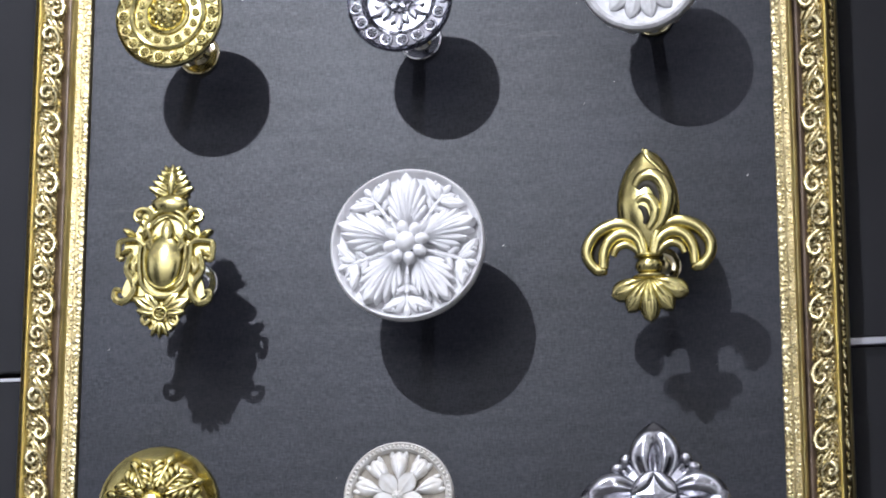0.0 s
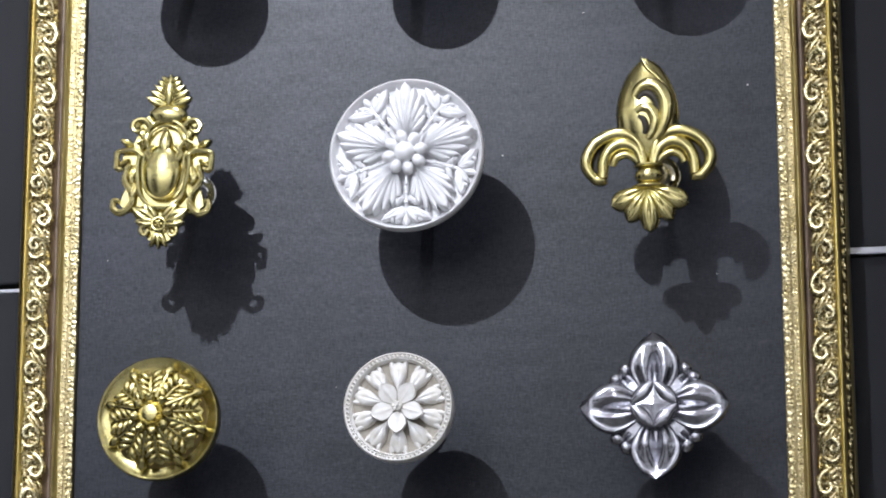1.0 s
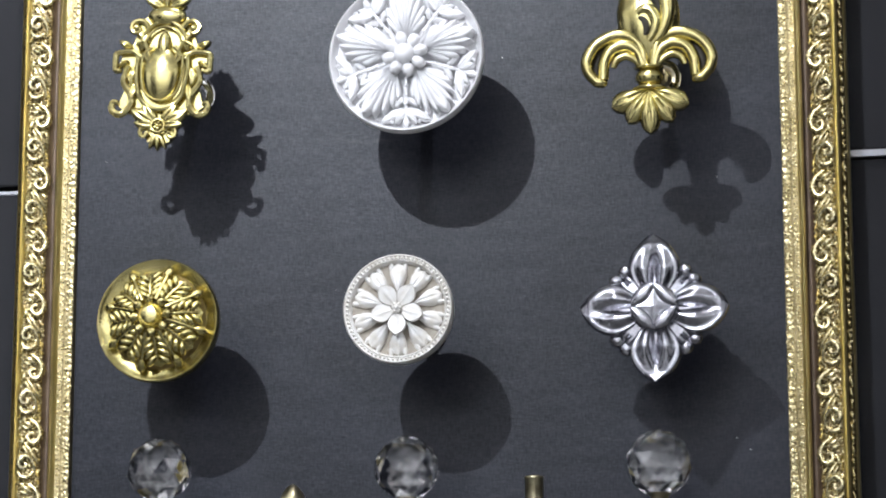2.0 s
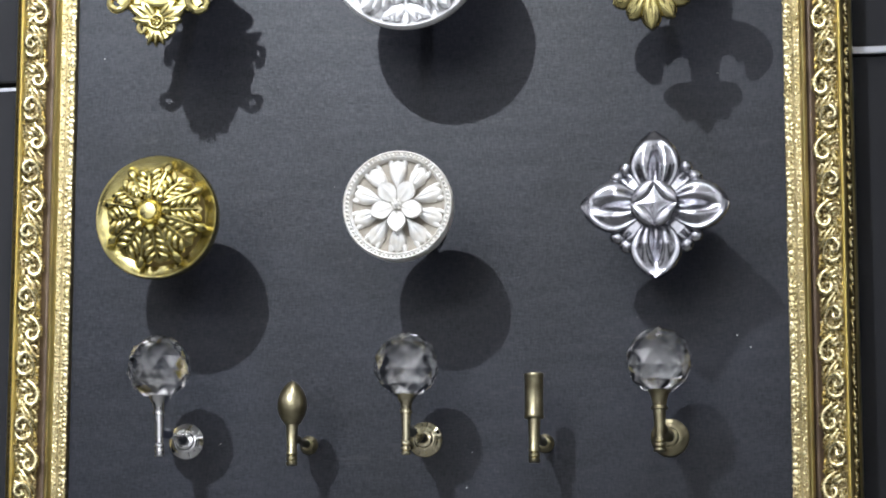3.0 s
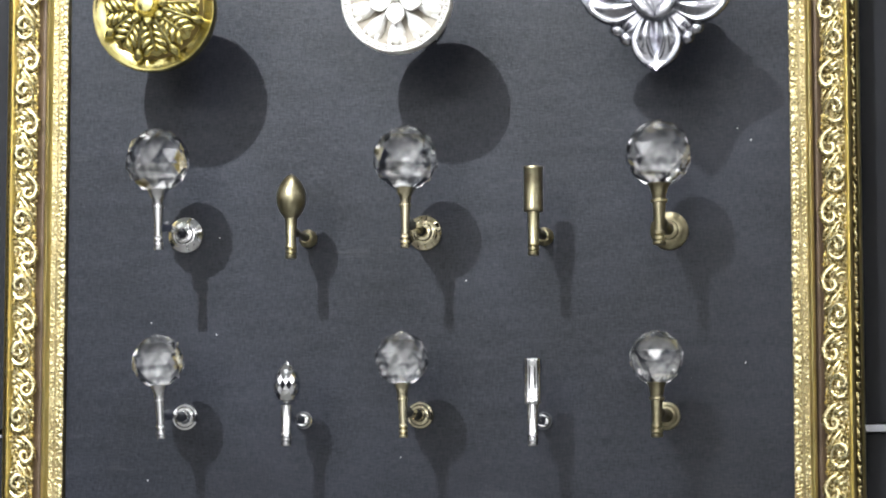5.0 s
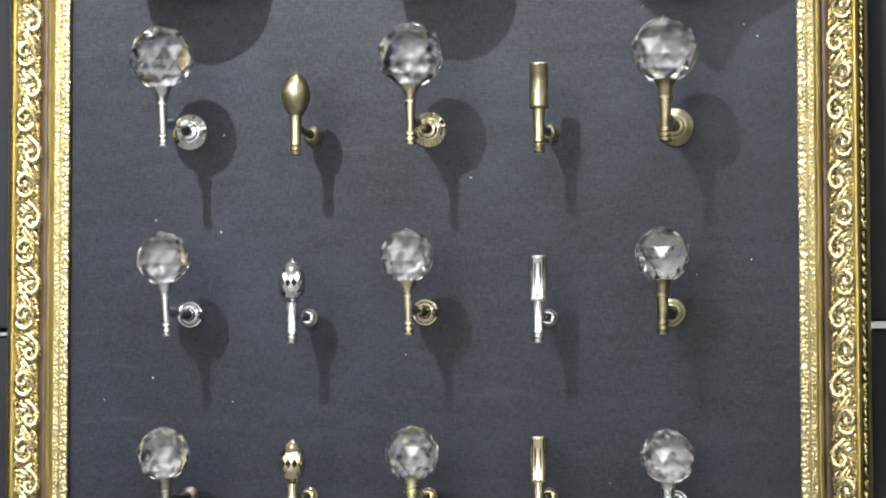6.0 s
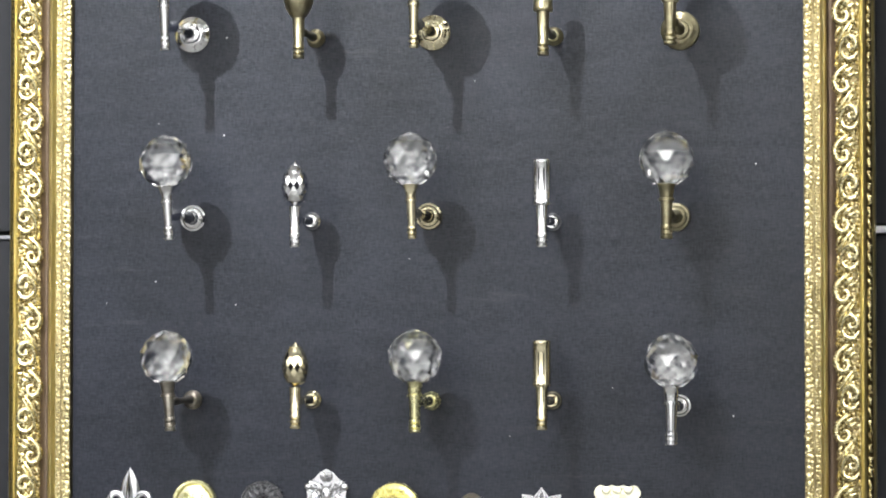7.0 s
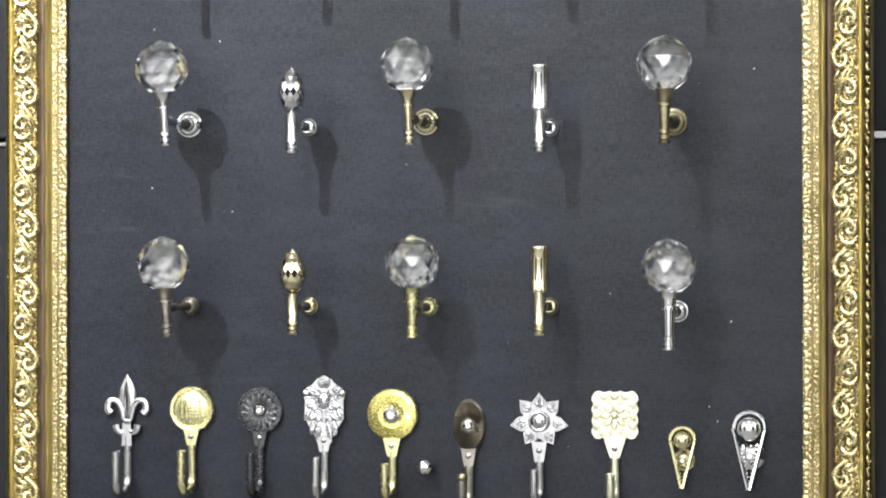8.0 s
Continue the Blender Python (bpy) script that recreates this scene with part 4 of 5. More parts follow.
spear = sweep([(0, 0.0, 0.004), (0, 0.010, 0.0045), (0, 0.021, 0.0035), (0, 0.024, 0.0030)], [0.0020, 0.0017, 0.0015, 0.0018], 8)
leaf(spear, Matrix.Translation((0, 0.0215, 0.0022)), 0.0120, 0.0072, 0.0038, n=10, w=8, widest=0.5)
ring_of(root, "spear_bud", mesh_of("spear_bud", spear, G, True, 60), 8, 0.0105, 0.1085, 29, -27)
frond = bmesh.new()
leaf(frond, Matrix.Translation((0, 0.001, 0.0)), 0.0285, 0.0190, 0.0022, widest=0.62, blunt=0.6, n=10, w=8)
for sg in (-1, 1):
    for k in range(4):
        v, reach = 0.0040 + 0.0052 * k, 0.0052 + 0.0034 * math.sin(math.pi * (k + 0.6) / 4.4)
        rib = smooth_line([(sg * 0.0004, v, 0.0026), (sg * reach * 0.55, v + 0.0024, 0.0042), (sg * reach, v + 0.0058, 0.0030), (sg * reach * 0.98, v + 0.0078, 0.0012)], 4)
        sweep(rib, [0.0011, 0.0014, 0.0017, 0.0020, 0.0023, 0.0025, 0.0026, 0.0026, 0.0025, 0.0023, 0.0019, 0.0014, 0.0007], 8, frond, 1.1)
sweep([(0, 0.002, 0.0036), (0, 0.014, 0.0046), (0, 0.0265, 0.0026)], [0.0014, 0.0014, 0.0008], 7, frond)
ring_of(root, "frond", mesh_of("frond", frond, G, True, 60), 8, 0.0090, 0.1075, 51.5, -25)
part("cone", lathe([(R * 0.80, 0.0915), (R * 0.78, 0.0935), (0.0125, 0.1075), (0, 0.1085)], 64), M["carved_ground"], root, "darker gilt ground under the leaves")
cup = bmesh.new()
blob(cup, (0, 0, 0), (0.0040, 0.0044, 0.0036), 0, 12, 7)
blob(cup, (0, 0.0012, 0.0026), (0.0022, 0.0024, 0.0018), 0, 10, 6)
ring_of(root, "cup_petal", mesh_of("cup_petal", cup, G, True, 60), 8, 0.0124, 0.1120, 5)
part("boss", lathe([(0.0100, 0.1040), (0.0100, 0.1120), (0.0090, 0.1134), (0.0074, 0.1126), (0.0072, 0.1146), (0.0058, 0.1176), (0, 0.1188)], 28), G, root)

# whitewashed double daisy
root = thing("daisy_holdback", -0.0171, 1.8990, "whitewashed round knob with a double daisy and beaded rim", "curtain holdback", THIRD)
stem_and_flange(root, "black_metal", 0.090)
R = 0.0406
W = M["white_wash"]
part("drum", lathe([(0, 0.080), (R * 0.80, 0.080), (R * 0.93, 0.083), (R * 0.985, 0.090), (R, 0.0985), (R * 0.995, 0.1015), (R * 0.975, 0.1025), (R * 0.955, 0.1015), (R * 0.90, 0.1005), (R * 0.885, 0.1020), (R * 0.865, 0.1010), (R * 0.84, 0.0965), (R * 0.4, 0.0930), (0, 0.0935)], 96), W, root)
part("stained_ground", lathe([(R * 0.855, 0.0972), (R * 0.6, 0.0962), (0, 0.0958)], 64), M["stain"], root, "brownish antique stain between the petals")
ring_of(root, "bead", bead_mesh(0.00120, "white_wash"), 72, R * 0.925, 0.1013)
outer = leaf(bmesh.new(), Matrix.Identity(4), 0.0262, 0.0128, 0.0062, groove=0.0014, widest=0.72, blunt=0.72, n=16, w=14, skirt=0.006)
ring_of(root, "outer_petal", mesh_of("outer_petal", outer, W, True, 60), 10, 0.0080, 0.0960, 18, 3)
inner = leaf(bmesh.new(), Matrix.Identity(4), 0.0185, 0.0132, 0.0020, cup=0.35, groove=-0.0008, widest=0.55, blunt=0.75, n=14, w=12, skirt=0.003)
ring_of(root, "inner_petal", mesh_of("inner_petal", inner, W, True, 60), 5, 0.0022, 0.1020, -90, 12)
filler = leaf(bmesh.new(), Matrix.Identity(4), 0.0085, 0.0042, 0.0024, n=6, w=6)
ring_of(root, "sepal", mesh_of("sepal", filler, W, True, 60), 20, 0.0268, 0.0975, 9, 2)
ring_of(root, "stamen", bead_mesh(0.0017, "white_wash", "stamen"), 6, 0.0026, 0.1050, 0)
part("boss", blob(bmesh.new(), (0, 0, 0.1062), (0.0020, 0.0020, 0.0018), 0, 10, 6), W, root)

# the daisy's head stands a little further out on its stem than its neighbours
for child in root.children:
    if not child.name.startswith(("wall_plate", "stem")):
        child.matrix_basis = Matrix.Translation((0, 0, 0.005)) @ child.matrix_basis


def bowl_petal(bm, length, width, n=26, w=28):
    """A pointed petal: dished, with a raised lip, and two swellings beside a groove at its foot."""
    grid = []
    for i in range(n + 1):
        t = i / n
        half = width / 2 * (0.60 + 0.40 * math.sin(math.pi * t / 0.84) if t < 0.42 else max(0.02, max(0.0, math.cos(math.pi / 2 * (t - 0.42) / 0.58)) ** 0.66))
        row = []
        for j in range(w + 1):
            q = 2 * j / w - 1
            fade = max(0.0, min(1.0, (0.82 - t) / 0.45))
            z = 0.0036 * abs(q) ** 5 + 0.0020 * t + 0.0062 * fade * math.exp(-((abs(q) - 0.42) / 0.30) ** 2) - 0.0022 * math.exp(-(q / 0.10) ** 2) * min(1.0, fade * 1.6)
            z += 0.0030 * max(0.0, t - 0.86) / 0.14
            z -= 0.0022 * max(0.0, abs(q) - 0.93) / 0.07
            row.append(bm.verts.new((q * half, t * length, z)))
        grid.append(row)
    for i in range(n):
        for j in range(w):
            bm.faces.new((grid[i][j], grid[i][j + 1], grid[i + 1][j + 1], grid[i + 1][j]))
    edge = grid[0] + [r[-1] for r in grid[1:]] + grid[-1][-2::-1] + [r[0] for r in grid[-2:0:-1]]
    low = [bm.verts.new(v.co - Vector((0, 0, 0.006))) for v in edge]
    for k in range(len(edge)):
        bm.faces.new((edge[k], edge[(k + 1) % len(edge)], low[(k + 1) % len(edge)], low[k]))
    return bm


# silvered four-petal flower
root = thing("quatrefoil_knob", 0.1695, 1.8950, "antiqued silver four-petal flower with a starred centre", "curtain holdback", THIRD)
stem_and_flange(root, "black_metal", 0.088)
S = M["silver"]
part("backing", lathe([(0, 0.082), (0.020, 0.082), (0.026, 0.086), (0.026, 0.091), (0, 0.093)], 40), S, root)
for k in range(4):
    petal = bmesh.new()
    at = turn_at(90 * k, 0.0145, 0.0910, 3)
    bowl_petal(petal, 0.0395, 0.0370)
    part("petal", petal, S, root, at=at, sharp=60)
    lobe = bmesh.new()
    for sg in (-1, 1):
        blob(lobe, (sg * 0.0030, 0.0130, -0.0030), (0.0034, 0.0105, 0.0042), sg * 4, 12, 10)
        blob(lobe, (sg * 0.0044, 0.0228, -0.0022), (0.0058, 0.0050, 0.0046), sg * 30, 12, 8)
    part("corner_lobe", lobe, S, root, at=turn_at(90 * k + 45, 0.0125, 0.0895), sharp=60)
part("centre_dome", lathe([(0.0176, 0.0930), (0.0176, 0.1005), (0.0166, 0.1028), (0.0120, 0.1040), (0, 0.1044)], 48), S, root)
lens = mesh_of("lens", leaf(bmesh.new(), Matrix.Identity(4), 0.0225, 0.0100, 0.0030, n=12, w=8, skirt=0.002), S, True, 60)
for k in range(4):
    part("lens", lens, None, root, at=turn_at(90 * k + 45, 0.0118, 0.1034) @ Matrix.Rotation(radians(90), 4, "Z") @ Matrix.Translation((0, -0.01125, 0)))
star = bmesh.new()
apex = star.verts.new((0, 0, 0.1056))
ring = [star.verts.new((r * math.cos(radians(45 * k)), r * math.sin(radians(45 * k)), w)) for k in range(8) for r, w in (((0.0135, 0.1040) if k % 2 == 0 else (0.0052, 0.1046)),)]
for k in range(8):
    star.faces.new((ring[k], ring[(k + 1) % 8], apex))
part("star", star, S, root, smooth=False)


# ---- small hooks along the foot of the board ----
HOOKS = "bottom row of hooks"


def hook_bar(root, mat, top, low=-0.0600, reach=0.0300, up=-0.0290, r=0.0034):
    """The flat shank that runs down the board, turns outwards and ends in an upright finger."""
    part("shank", sweep([(0, top, 0.0040), (0, low + 0.008, 0.0036)], [r * 0.95, r * 0.95], 12, None, 0.75), M[mat], root)
    bend = [(0, low + 0.008 - 0.010 * math.sin(math.pi * k / 12), 0.0036 + reach / 2 * (1 - math.cos(math.pi * k / 12))) for k in range(13)]
    part("finger", sweep(bend + [(0, up - 0.0008, 0.0036 + reach), (0, up, 0.0036 + reach)], [r] * 14 + [r * 0.7], 12), M[mat], root)


def screw_at(root, v, w, r=0.0021):
    s = part("screw", lathe([(0, w), (r, w), (r, w + 0.0006), (r * 0.6, w + 0.0013), (0, w + 0.0015)], 16), M["screw"], root)
    s.matrix_basis = Matrix.Translation((0, v, 0))


def neck(root, mat, v0, v1, w0, w1):
    part("neck", prism([(-w0, v0), (w0, v0), (w1, v1), (-w1, v1)], 0.0030, 0.0062), M[mat], root)


def jewel(root, u, v, w, r, name="jewel"):
    bm = bmesh.new()
    for k, (q, h) in enumerate(((1.0, 0.0), (1.0, 0.25), (0.62, 0.55))):
        for j in range(10):
            a = 2 * math.pi * (j + 0.5 * (k == 2)) / 10
            bm.verts.new((u + r * q * math.cos(a), v + r * q * math.sin(a), w + r * h))
    bmesh.ops.convex_hull(bm, input=bm.verts[:])
    part("setting", lathe([(r * 0.9, w - 0.0012), (r * 1.22, w - 0.0012), (r * 1.22, w + r * 0.10), (r * 1.02, w + r * 0.22)], 20, None, "w", (u, v, 0)), M["chrome"], root)
    part(name, bm, M["chrome"], root, "bright faceted jewel", smooth=False)


# silver fleur-de-lis hook
root = thing("fleur_hook", -0.2476, 1.3875, "satin silver fleur-de-lis hook with an upright finger", "hook", HOOKS)
part("centre_petal", leaf(bmesh.new(), Matrix.Translation((0, -0.006, 0.0030)), 0.0330, 0.0150, 0.0026, groove=-0.0022, widest=0.45, blunt=0.85, n=14, w=12), M["silver_satin"], root, sharp=60)
for sg in (-1, 1):
    part("side_petal", sweep(smooth_line(pts(4.5, (sg * 2.5, -8), (sg * 5, 2), (sg * 9, 7), (sg * 13.5, 6.5), (sg * 15, 1), (sg * 12.5, -2.5)), 5), [(1.9 + 1.5 * k / 25) * K for k in range(26)], 8, None, 0.8), M["silver_satin"], root)
    part("foot_curl", sweep(smooth_line(pts(4.5, (sg * 1.5, -15.5), (sg * 4.5, -17), (sg * 7.5, -15), (sg * 8.5, -11)), 5), [(2.4 + 0.9 * k / 15) * K for k in range(16)], 8, None, 0.8), M["silver_satin"], root)
part("waist_band", blob(bmesh.new(), (0, -0.0085, 0.0050), (0.0046, 0.0022, 0.0034), 0, 14, 8), M["silver_satin"], root)
neck(root, "silver_satin", -0.008, -0.027, 0.0030, 0.0040)
screw_at(root, -0.0085, 0.0076)
hook_bar(root, "silver_satin", -0.020)

# gold button hook
root = thing("button_hook", -0.1974, 1.3885, "satin gold hook with a rope-edged round button", "hook", HOOKS)
R = 0.0173
part("button", lathe([(0, 0.002), (R, 0.002), (R, 0.0045), (R * 0.95, 0.0056), (R * 0.82, 0.0052), (R * 0.78, 0.0062), (R * 0.74, 0.0052), (R * 0.5, 0.0066), (0, 0.0076)], 56), M["gold_satin"], root)
ring_of(root, "rope_bead", mesh_of("rope_bead", blob(bmesh.new(), (0, 0, 0), (0.0007, 0.0013, 0.0009), 30, 6, 4), M["gold_satin"]), 44, R * 0.89, 0.0056)
knurl = bead_mesh(0.0011, "gold_satin", "knurl")
for u in (-0.0068, -0.0034, 0.0, 0.0034, 0.0068):
    for k in range(6):
        part("knurl", knurl, None, root, at=Matrix.Translation((u, (k - 2.5) * 0.0024, 0.0070)))
neck(root, "gold_satin", -0.0155, -0.0270, 0.0058, 0.0034)
screw_at(root, -0.0205, 0.0062)
hook_bar(root, "gold_satin", -0.024)

# black daisy hook
root = thing("daisy_hook", -0.1447, 1.3880, "black metal daisy hook with a bright jewel centre", "hook", HOOKS)
part("plate", lathe([(0, 0.002), (R, 0.002), (R, 0.0042), (R * 0.97, 0.0054), (R * 0.92, 0.0054), (R * 0.88, 0.0040), (0, 0.0042)], 48), M["black_metal"], root)
black_petal = leaf(bmesh.new(), Matrix.Identity(4), 0.0105, 0.0046, 0.0024, cup=0.3, rim=0.0004, widest=0.62, n=8, w=8, skirt=0.002)
ring_of(root, "petal", mesh_of("petal", black_petal, M["black_metal"], True, 60), 16, 0.0040, 0.0044)
jewel(root, 0, 0, 0.0062, 0.0031)
neck(root, "black_metal", -0.0160, -0.0270, 0.0055, 0.0034)
screw_at(root, -0.0205, 0.0062)
hook_bar(root, "black_metal", -0.024)

# silver baroque leaf hook
root = thing("baroque_hook", -0.0955, 1.3885, "silver hook with a baroque carved shield-shaped plate", "hook", HOOKS)
outline = [(0, 26), (5, 23.5), (9, 19), (13, 16.5), (16, 14), (15.5, 10), (14.5, 7), (15, 0), (14, -7), (11, -13), (6.5, -21), (4, -27)]
outline = outline + [(-u, v) for u, v in outline[::-1] if u]
part("plate", prism([(u * K, v * K) for u, v in outline], 0.002, 0.0046), M["silver_satin"], root)
for sg in (-1, 1):
    for u, v, a, ln, wd in ((1, 16, 18, 9.5, 5), (5, 11, 52, 11, 6), (4, 5, 100, 10.5, 6), (11, 2, 160, 12, 6), (5, -2, 128, 10, 5.5), (8, -9, 172, 11, 5), (3, -11, 165, 13, 4.5), (3, 8, 30, 9, 5)):
        part("carved_leaf", leaf(bmesh.new(), Matrix.Translation((sg * u * K, v * K, 0.0044)) @ Matrix.Rotation(radians(-sg * a), 4, "Z") @ Matrix.Rotation(radians(8), 4, "X"), ln * 0.92 * K, wd * K, 0.0021, groove=0.0010, n=8, w=8, skirt=0.003, wave=0.12), M["silver_satin"], root, sharp=60)
    carving = bmesh.new()
    rnd = random.Random(11)
    for k in range(44):
        v = rnd.uniform(-17, 16)
        u = rnd.uniform(0.05, 1.0) * (13.5 if -4 < v < 15 else (13.5 - (v - 15) * 1.6 if v >= 15 else 13.5 + (v + 4) * 0.72))
        a = rnd.uniform(20, 160)
        leaf(carving, Matrix.Translation((sg * u * 0.74 * K, v * K, 0.0046)) @ Matrix.Rotation(radians(-sg * a), 4, "Z") @ Matrix.Rotation(radians(8), 4, "X"), rnd.uniform(3.5, 6.0) * K, rnd.uniform(1.8, 3.0) * K, 0.0016, groove=0.0006, n=5, w=4, skirt=0.002)
    blob(carving, (sg * 0.0138, 0.0125, 0.0046), (0.0034, 0.0032, 0.0026), 0, 10, 6)
    part("carving", carving, M["silver_satin"], root, sharp=60)
    part("volute", sweep(spiral(sg * 0.0070, 0.0025, 0.0038, 0.0010, 0 if sg > 0 else 180, 380 if sg > 0 else -200, 14, 0.005, 0.0065), [0.0011] * 15, 6), M["silver_satin"], root)
part("mask_boss", blob(bmesh.new(), (0, 0.0070, 0.0058), (0.0048, 0.0064, 0.0028), 0, 14, 8), M["silver_satin"], root)
neck(root, "silver_satin", -0.0200, -0.0310, 0.0055, 0.0033)
screw_at(root, -0.0225, 0.0062)
hook_bar(root, "silver_satin", -0.026, -0.0620, 0.0300, -0.0330)

# gold sunray hook
root = thing("sunray_hook", -0.0439, 1.3855, "satin gold hook with a sunray disc and jewel", "hook", HOOKS)
R = 0.0196
bm = bmesh.new()
rings = []
for i, (q, w) in enumerate(((0.28, 0.0066), (0.50, 0.0068), (0.75, 0.0060), (0.95, 0.0046), (1.0, 0.0032), (1.0, 0.0020))):
    rings.append([bm.verts.new((R * q * math.cos(2 * math.pi * k / 104 + 1.0 * q), R * q * math.sin(2 * math.pi * k / 104 + 1.0 * q), w + (0.0010 * (k % 2) if 0 < i < 4 else 0))) for k in range(104)])
for a, b in zip(rings, rings[1:]):
    for k in range(104):
        bm.faces.new((a[k], a[(k + 1) % 104], b[(k + 1) % 104], b[k]))
bm.faces.new(rings[0])
part("sunray_disc", bm, M["gold_satin"], root, sharp=16)
jewel(root, 0, 0, 0.0080, 0.0048)
neck(root, "gold_satin", -0.0175, -0.0310, 0.0066, 0.0034)
screw_at(root, -0.0230, 0.0062)
hook_bar(root, "gold_satin", -0.027, -0.0585, 0.0300, -0.0340)

# a single jewel knob
root = thing("jewel_knob", -0.0175, 1.3475, "small bright faceted jewel knob screwed to the board", "knob")
part("collar", lathe([(0, 0), (0.0040, 0), (0.0040, 0.004), (0.0030, 0.007), (0.0046, 0.010), (0, 0.010)], 24), M["chrome"], root)
bm = bmesh.new()
bmesh.ops.create_icosphere(bm, subdivisions=2, radius=0.0060, matrix=Matrix.Translation((0, 0, 0.0130)))
part("facet_ball", bm, M["chrome"], root, smooth=False)

# brown oval hook
root = thing("oval_hook", 0.0138, 1.3780, "dark bronze oval hook with fine ribs and jewel", "hook", HOOKS)
bm = bmesh.new()
rings = []
for i, (q, w) in enumerate(((0.26, 0.0060), (0.46, 0.0058), (0.52, 0.0060), (0.90, 0.0056), (0.97, 0.0046), (1.0, 0.0020))):
    rings.append([bm.verts.new((0.0125 * q * math.cos(2 * math.pi * k / 88 + 0.9 * q), 0.0195 * q * math.sin(2 * math.pi * k / 88 + 0.9 * q), w + (0.0013 * (k % 2) if i in (1, 2, 3) else 0))) for k in range(88)])
for a, b in zip(rings, rings[1:]):
    for k in range(88):
        bm.faces.new((a[k], a[(k + 1) % 88], b[(k + 1) % 88], b[k]))
bm.faces.new(rings[0])
part("ribbed_oval", bm, M["bronze"], root, sharp=16)
jewel(root, 0, 0, 0.0072, 0.0032)
neck(root, "bronze", -0.0170, -0.0300, 0.0056, 0.0034)
screw_at(root, -0.0225, 0.0062)
hook_bar(root, "bronze", -0.026, -0.0580, 0.0300, -0.0370)
part("ball_tip", blob(bmesh.new(), (0, -0.0365, 0.0336), (0.0040, 0.0040, 0.0040), 0, 14, 9), M["brass_old"], root, "small brass ball at the tip")

# silver eight-leaf flower hook
root = thing("flower_hook", 0.0665, 1.3815, "silver flower hook with pointed leaves and a pearl centre", "hook", HOOKS)
part("plate", lathe([(0, 0.002), (0.0130, 0.002), (0.0130, 0.0040), (0, 0.0046)], 32), M["silver_satin"], root)
for a, ln in ((90, 20), (47, 20.5), (-8, 21), (-58, 19), (133, 20.5), (188, 21), (238, 19)):
    star = prism([(0.0, 0.0), (0.0058, (ln - 5) * 0.52 * K), (0.0046, (ln - 5) * 0.66 * K), (0.0, (ln - 4) * K), (-0.0046, (ln - 5) * 0.66 * K), (-0.0058, (ln - 5) * 0.52 * K)], -0.001, 0.0010)
    for sg in (-1, 1):
        sweep([(sg * 0.0054, (ln - 5) * 0.50 * K, 0.0012), (sg * 0.0043, (ln - 5) * 0.66 * K, 0.0013), (0, (ln - 5) * K, 0.0012)], 0.0008, 6, star)
        leaf(star, Matrix.Translation((sg * 0.0004, 0.0050, 0.0012)) @ Matrix.Rotation(radians(-sg * 30), 4, "Z"), 0.0056, 0.0026, 0.0010, n=5, w=4, skirt=0.001)
    leaf(star, Matrix.Translation((0, 0.0055, 0.0012)), 0.0075, 0.0028, 0.0012, groove=0.0005, n=6, w=6, skirt=0.001)
    part("leaf", star, M["silver_satin"], root, at=turn_at(a, 0.005, 0.0042), sharp=40)
part("ring", sweep(spiral(0, 0, 0.0066, 0.0066, 0, 360, 28, 0.0074, 0.0074), 0.0014, 8), M["silver_satin"], root)
part("pearl", blob(bmesh.new(), (0, 0, 0.0070), (0.0060, 0.0060, 0.0036), 0, 24, 12), M["silver_satin"], root)
neck(root, "silver_satin", -0.0150, -0.0300, 0.0056, 0.0034)
screw_at(root, -0.0215, 0.0062)
hook_bar(root, "silver_satin", -0.026, -0.0580, 0.0300, -0.0330)

# gold square hook
root = thing("square_hook", 0.1222, 1.3860, "pale gold square hook with a scalloped edge and chased centre", "hook", HOOKS)
PG = M["gold_bright"]
scalloped = []
for side in range(4):
    a = radians(-90 + 90 * side)
    for k in range(4):
        q = -0.0120 + 0.0080 * k
        cx, cy = 0.0128 * math.cos(a) - q * math.sin(a), 0.0133 * math.sin(a) + q * math.cos(a)
        for b in range(-70, 71, 20):
            scalloped.append((cx + 0.0043 * math.cos(a + radians(b)), cy + 0.0043 * math.sin(a + radians(b)) + 0.0005))
part("plate", prism(scalloped, 0.002, 0.0048), PG, root)
for side in range(4):
    for k in range(3):
        a, q = radians(-90 + 90 * side), -0.0080 + 0.0080 * k
        part("chased_shell", leaf(bmesh.new(), Matrix.Identity(4), 0.0062, 0.0072, 0.0009, ribs=3, widest=0.6, blunt=0.5, n=7, w=8, skirt=0.001), PG, root, at=Matrix.Translation((0.0100 * math.cos(a) - q * math.sin(a), 0.0105 * math.sin(a) + q * math.cos(a) + 0.0005, 0.0046)) @ Matrix.Rotation(a - math.pi / 2, 4, "Z"), sharp=60)
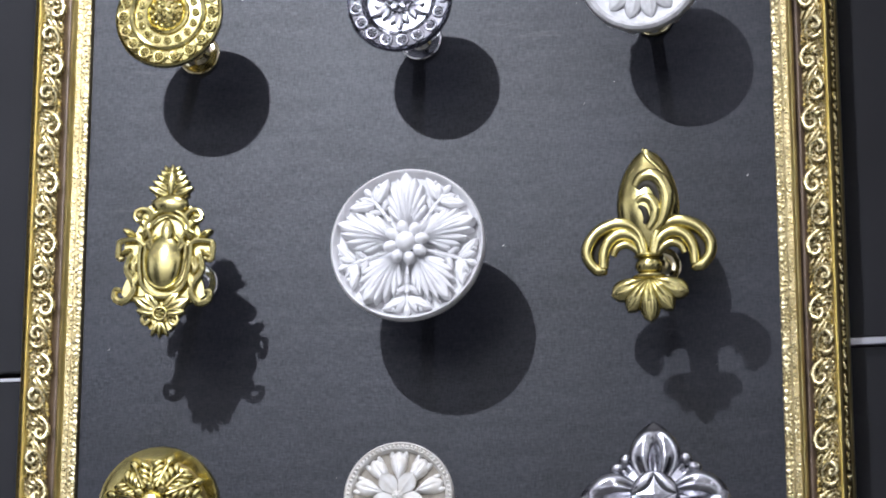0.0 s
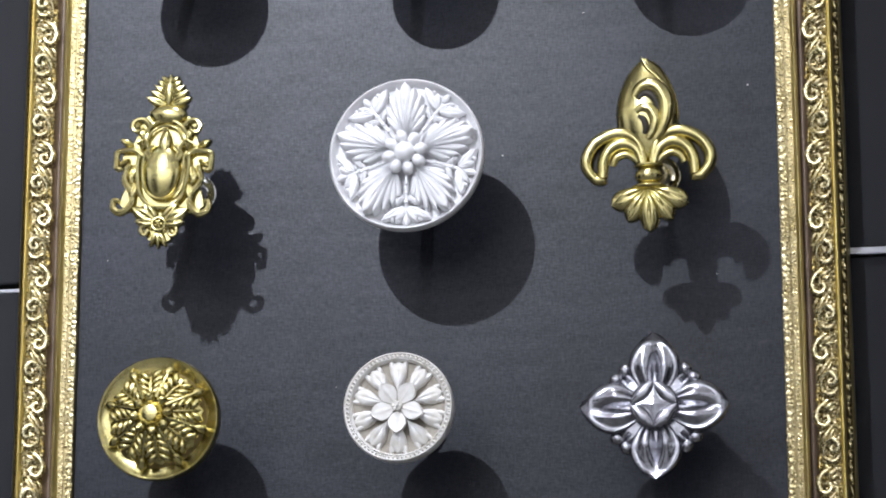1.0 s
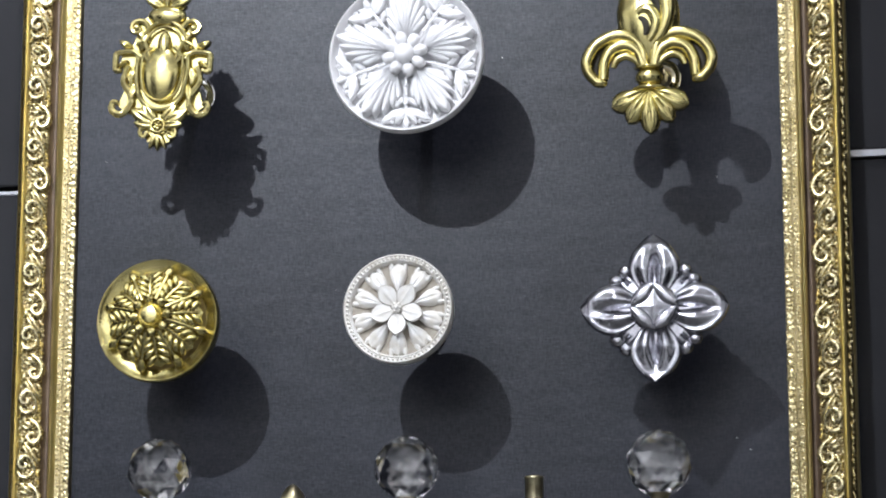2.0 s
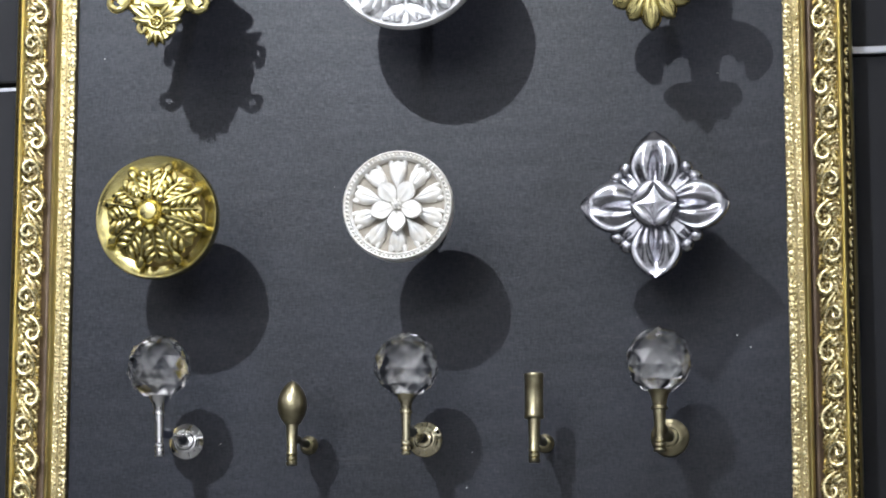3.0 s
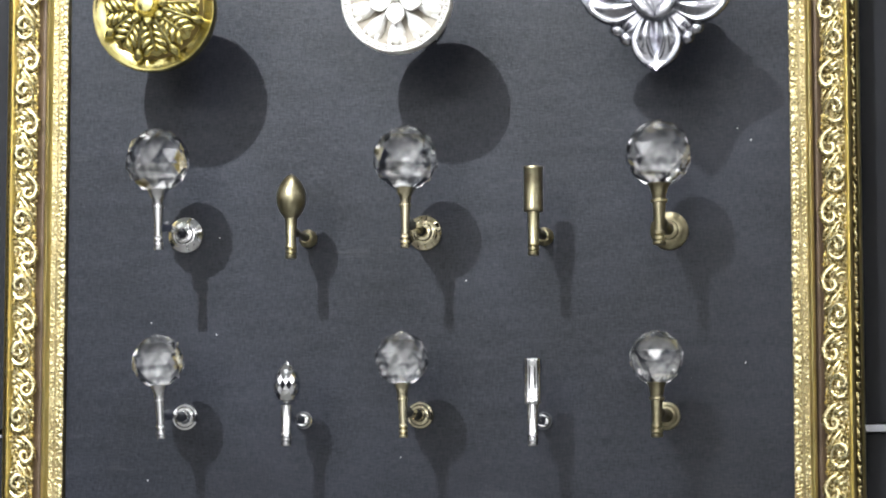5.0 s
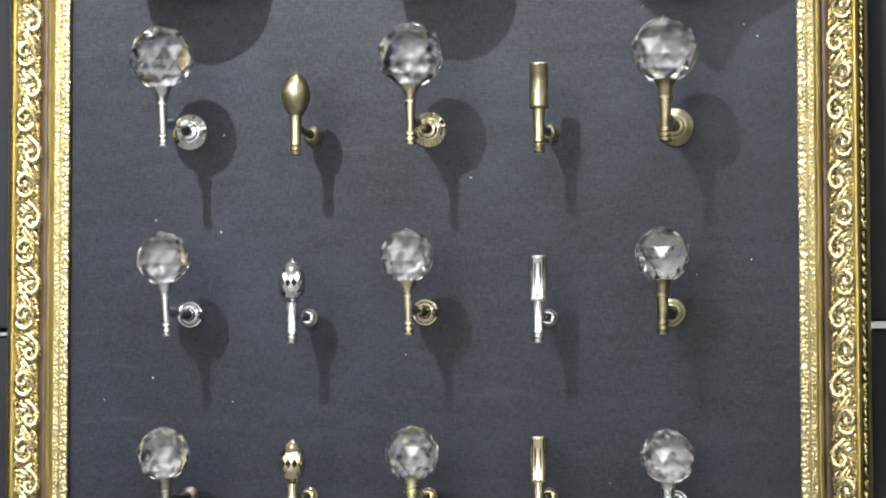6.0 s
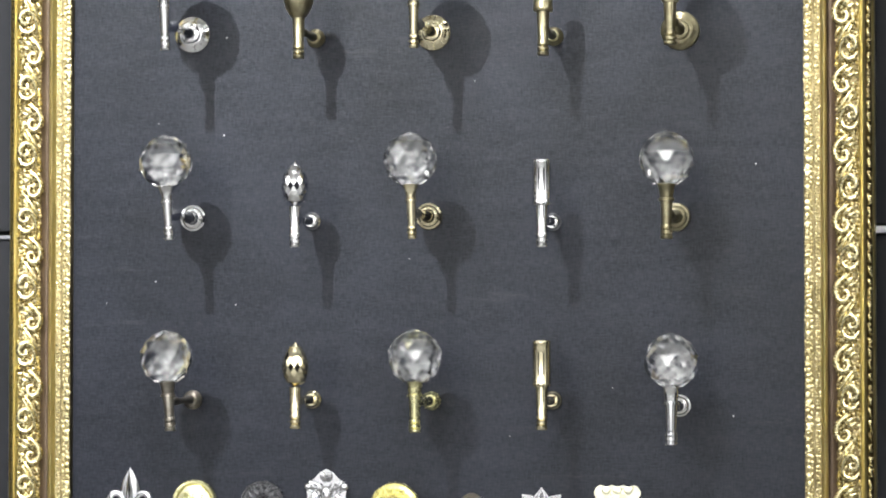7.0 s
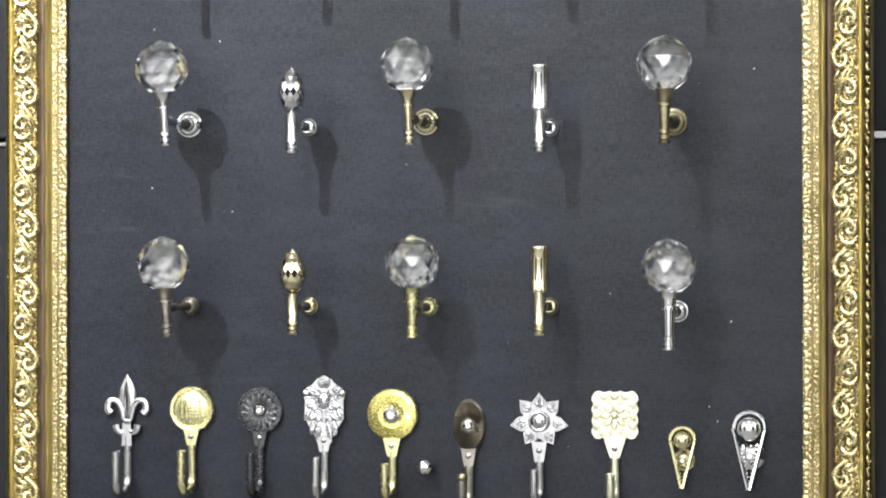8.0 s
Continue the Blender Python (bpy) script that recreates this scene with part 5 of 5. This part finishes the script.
for k in range(8):
    part("chased_leaf", leaf(bmesh.new(), Matrix.Identity(4), 0.0088, 0.0048, 0.0018, groove=0.0006, n=8, w=6, skirt=0.002), PG, root, at=turn_at(45 * k, 0.0024, 0.0048), sharp=60)
    part("chased_curl", sweep(spiral(0.0, 0.0, 0.0022, 0.0006, 0, 400, 12, 0, 0.0006), 0.0006, 6), PG, root, at=turn_at(45 * k + 22, 0.0112, 0.0054))
part("boss", blob(bmesh.new(), (0, 0, 0.0056), (0.0026, 0.0026, 0.0018), 0, 12, 8), PG, root)
neck(root, "gold_bright", -0.0150, -0.0310, 0.0085, 0.0034)
screw_at(root, -0.0240, 0.0062)
hook_bar(root, "gold_bright", -0.027, -0.0620, 0.0300, -0.0400)


def loop_hook(x, z, mat, size, label, plate_v, ball_mat):
    """A bent wire loop, round above and pinched below, before a round plate."""
    root = thing("loop_hook", x, z, label, "hook", HOOKS)
    h, r = 0.0275 * size, 0.0112 * size
    line = [(-0.0006, -h, 0.014)]
    for k in range(19):
        a = radians(200 - 220 * k / 18)
        line.append((r * math.cos(a), h - r + r * math.sin(a), 0.0085))
    line.append((0.0006, -h, 0.014))
    part("wire_loop", sweep(smooth_line(line, 3), 0.0016 * size, 8), M[mat], root)
    part("wall_plate", lathe([(0, 0), (0.0098 * size, 0), (0.0098 * size, 0.0020), (0.0070 * size, 0.0040), (0.0040, 0.0062), (0, 0.0064)], 32, None, "w", (0.001, plate_v, 0)), M[mat], root)
    part("ball", blob(bmesh.new(), (0, h - r * 1.05, 0.0085), (r * 0.78, r * 0.78, r * 0.62), 0, 24, 14), M[ball_mat], root)
    jewel(root, 0, plate_v, 0.0088, 0.0030 * size)
    bm = bmesh.new()
    for k in range(9):
        t = k / 8
        for sg in (-1, 1):
            blob(bm, (sg * 0.0046 * size * (1 - t) + sg * 0.0006, plate_v + 0.005 - t * (h + plate_v - 0.001), 0.0100), (0.0013 * size, 0.0013 * size, 0.0012), 0, 8, 5)
    part("granule_setting", bm, M[ball_mat], root)
    return root


loop_hook(0.1720, 1.3560, "gold_satin", 0.80, "gold wire loop hook before a round plate", -0.002, "gold_pale")
loop_hook(0.2205, 1.3615, "chrome", 1.02, "chrome teardrop loop hook with a polished ball and jewels", -0.004, "chrome")
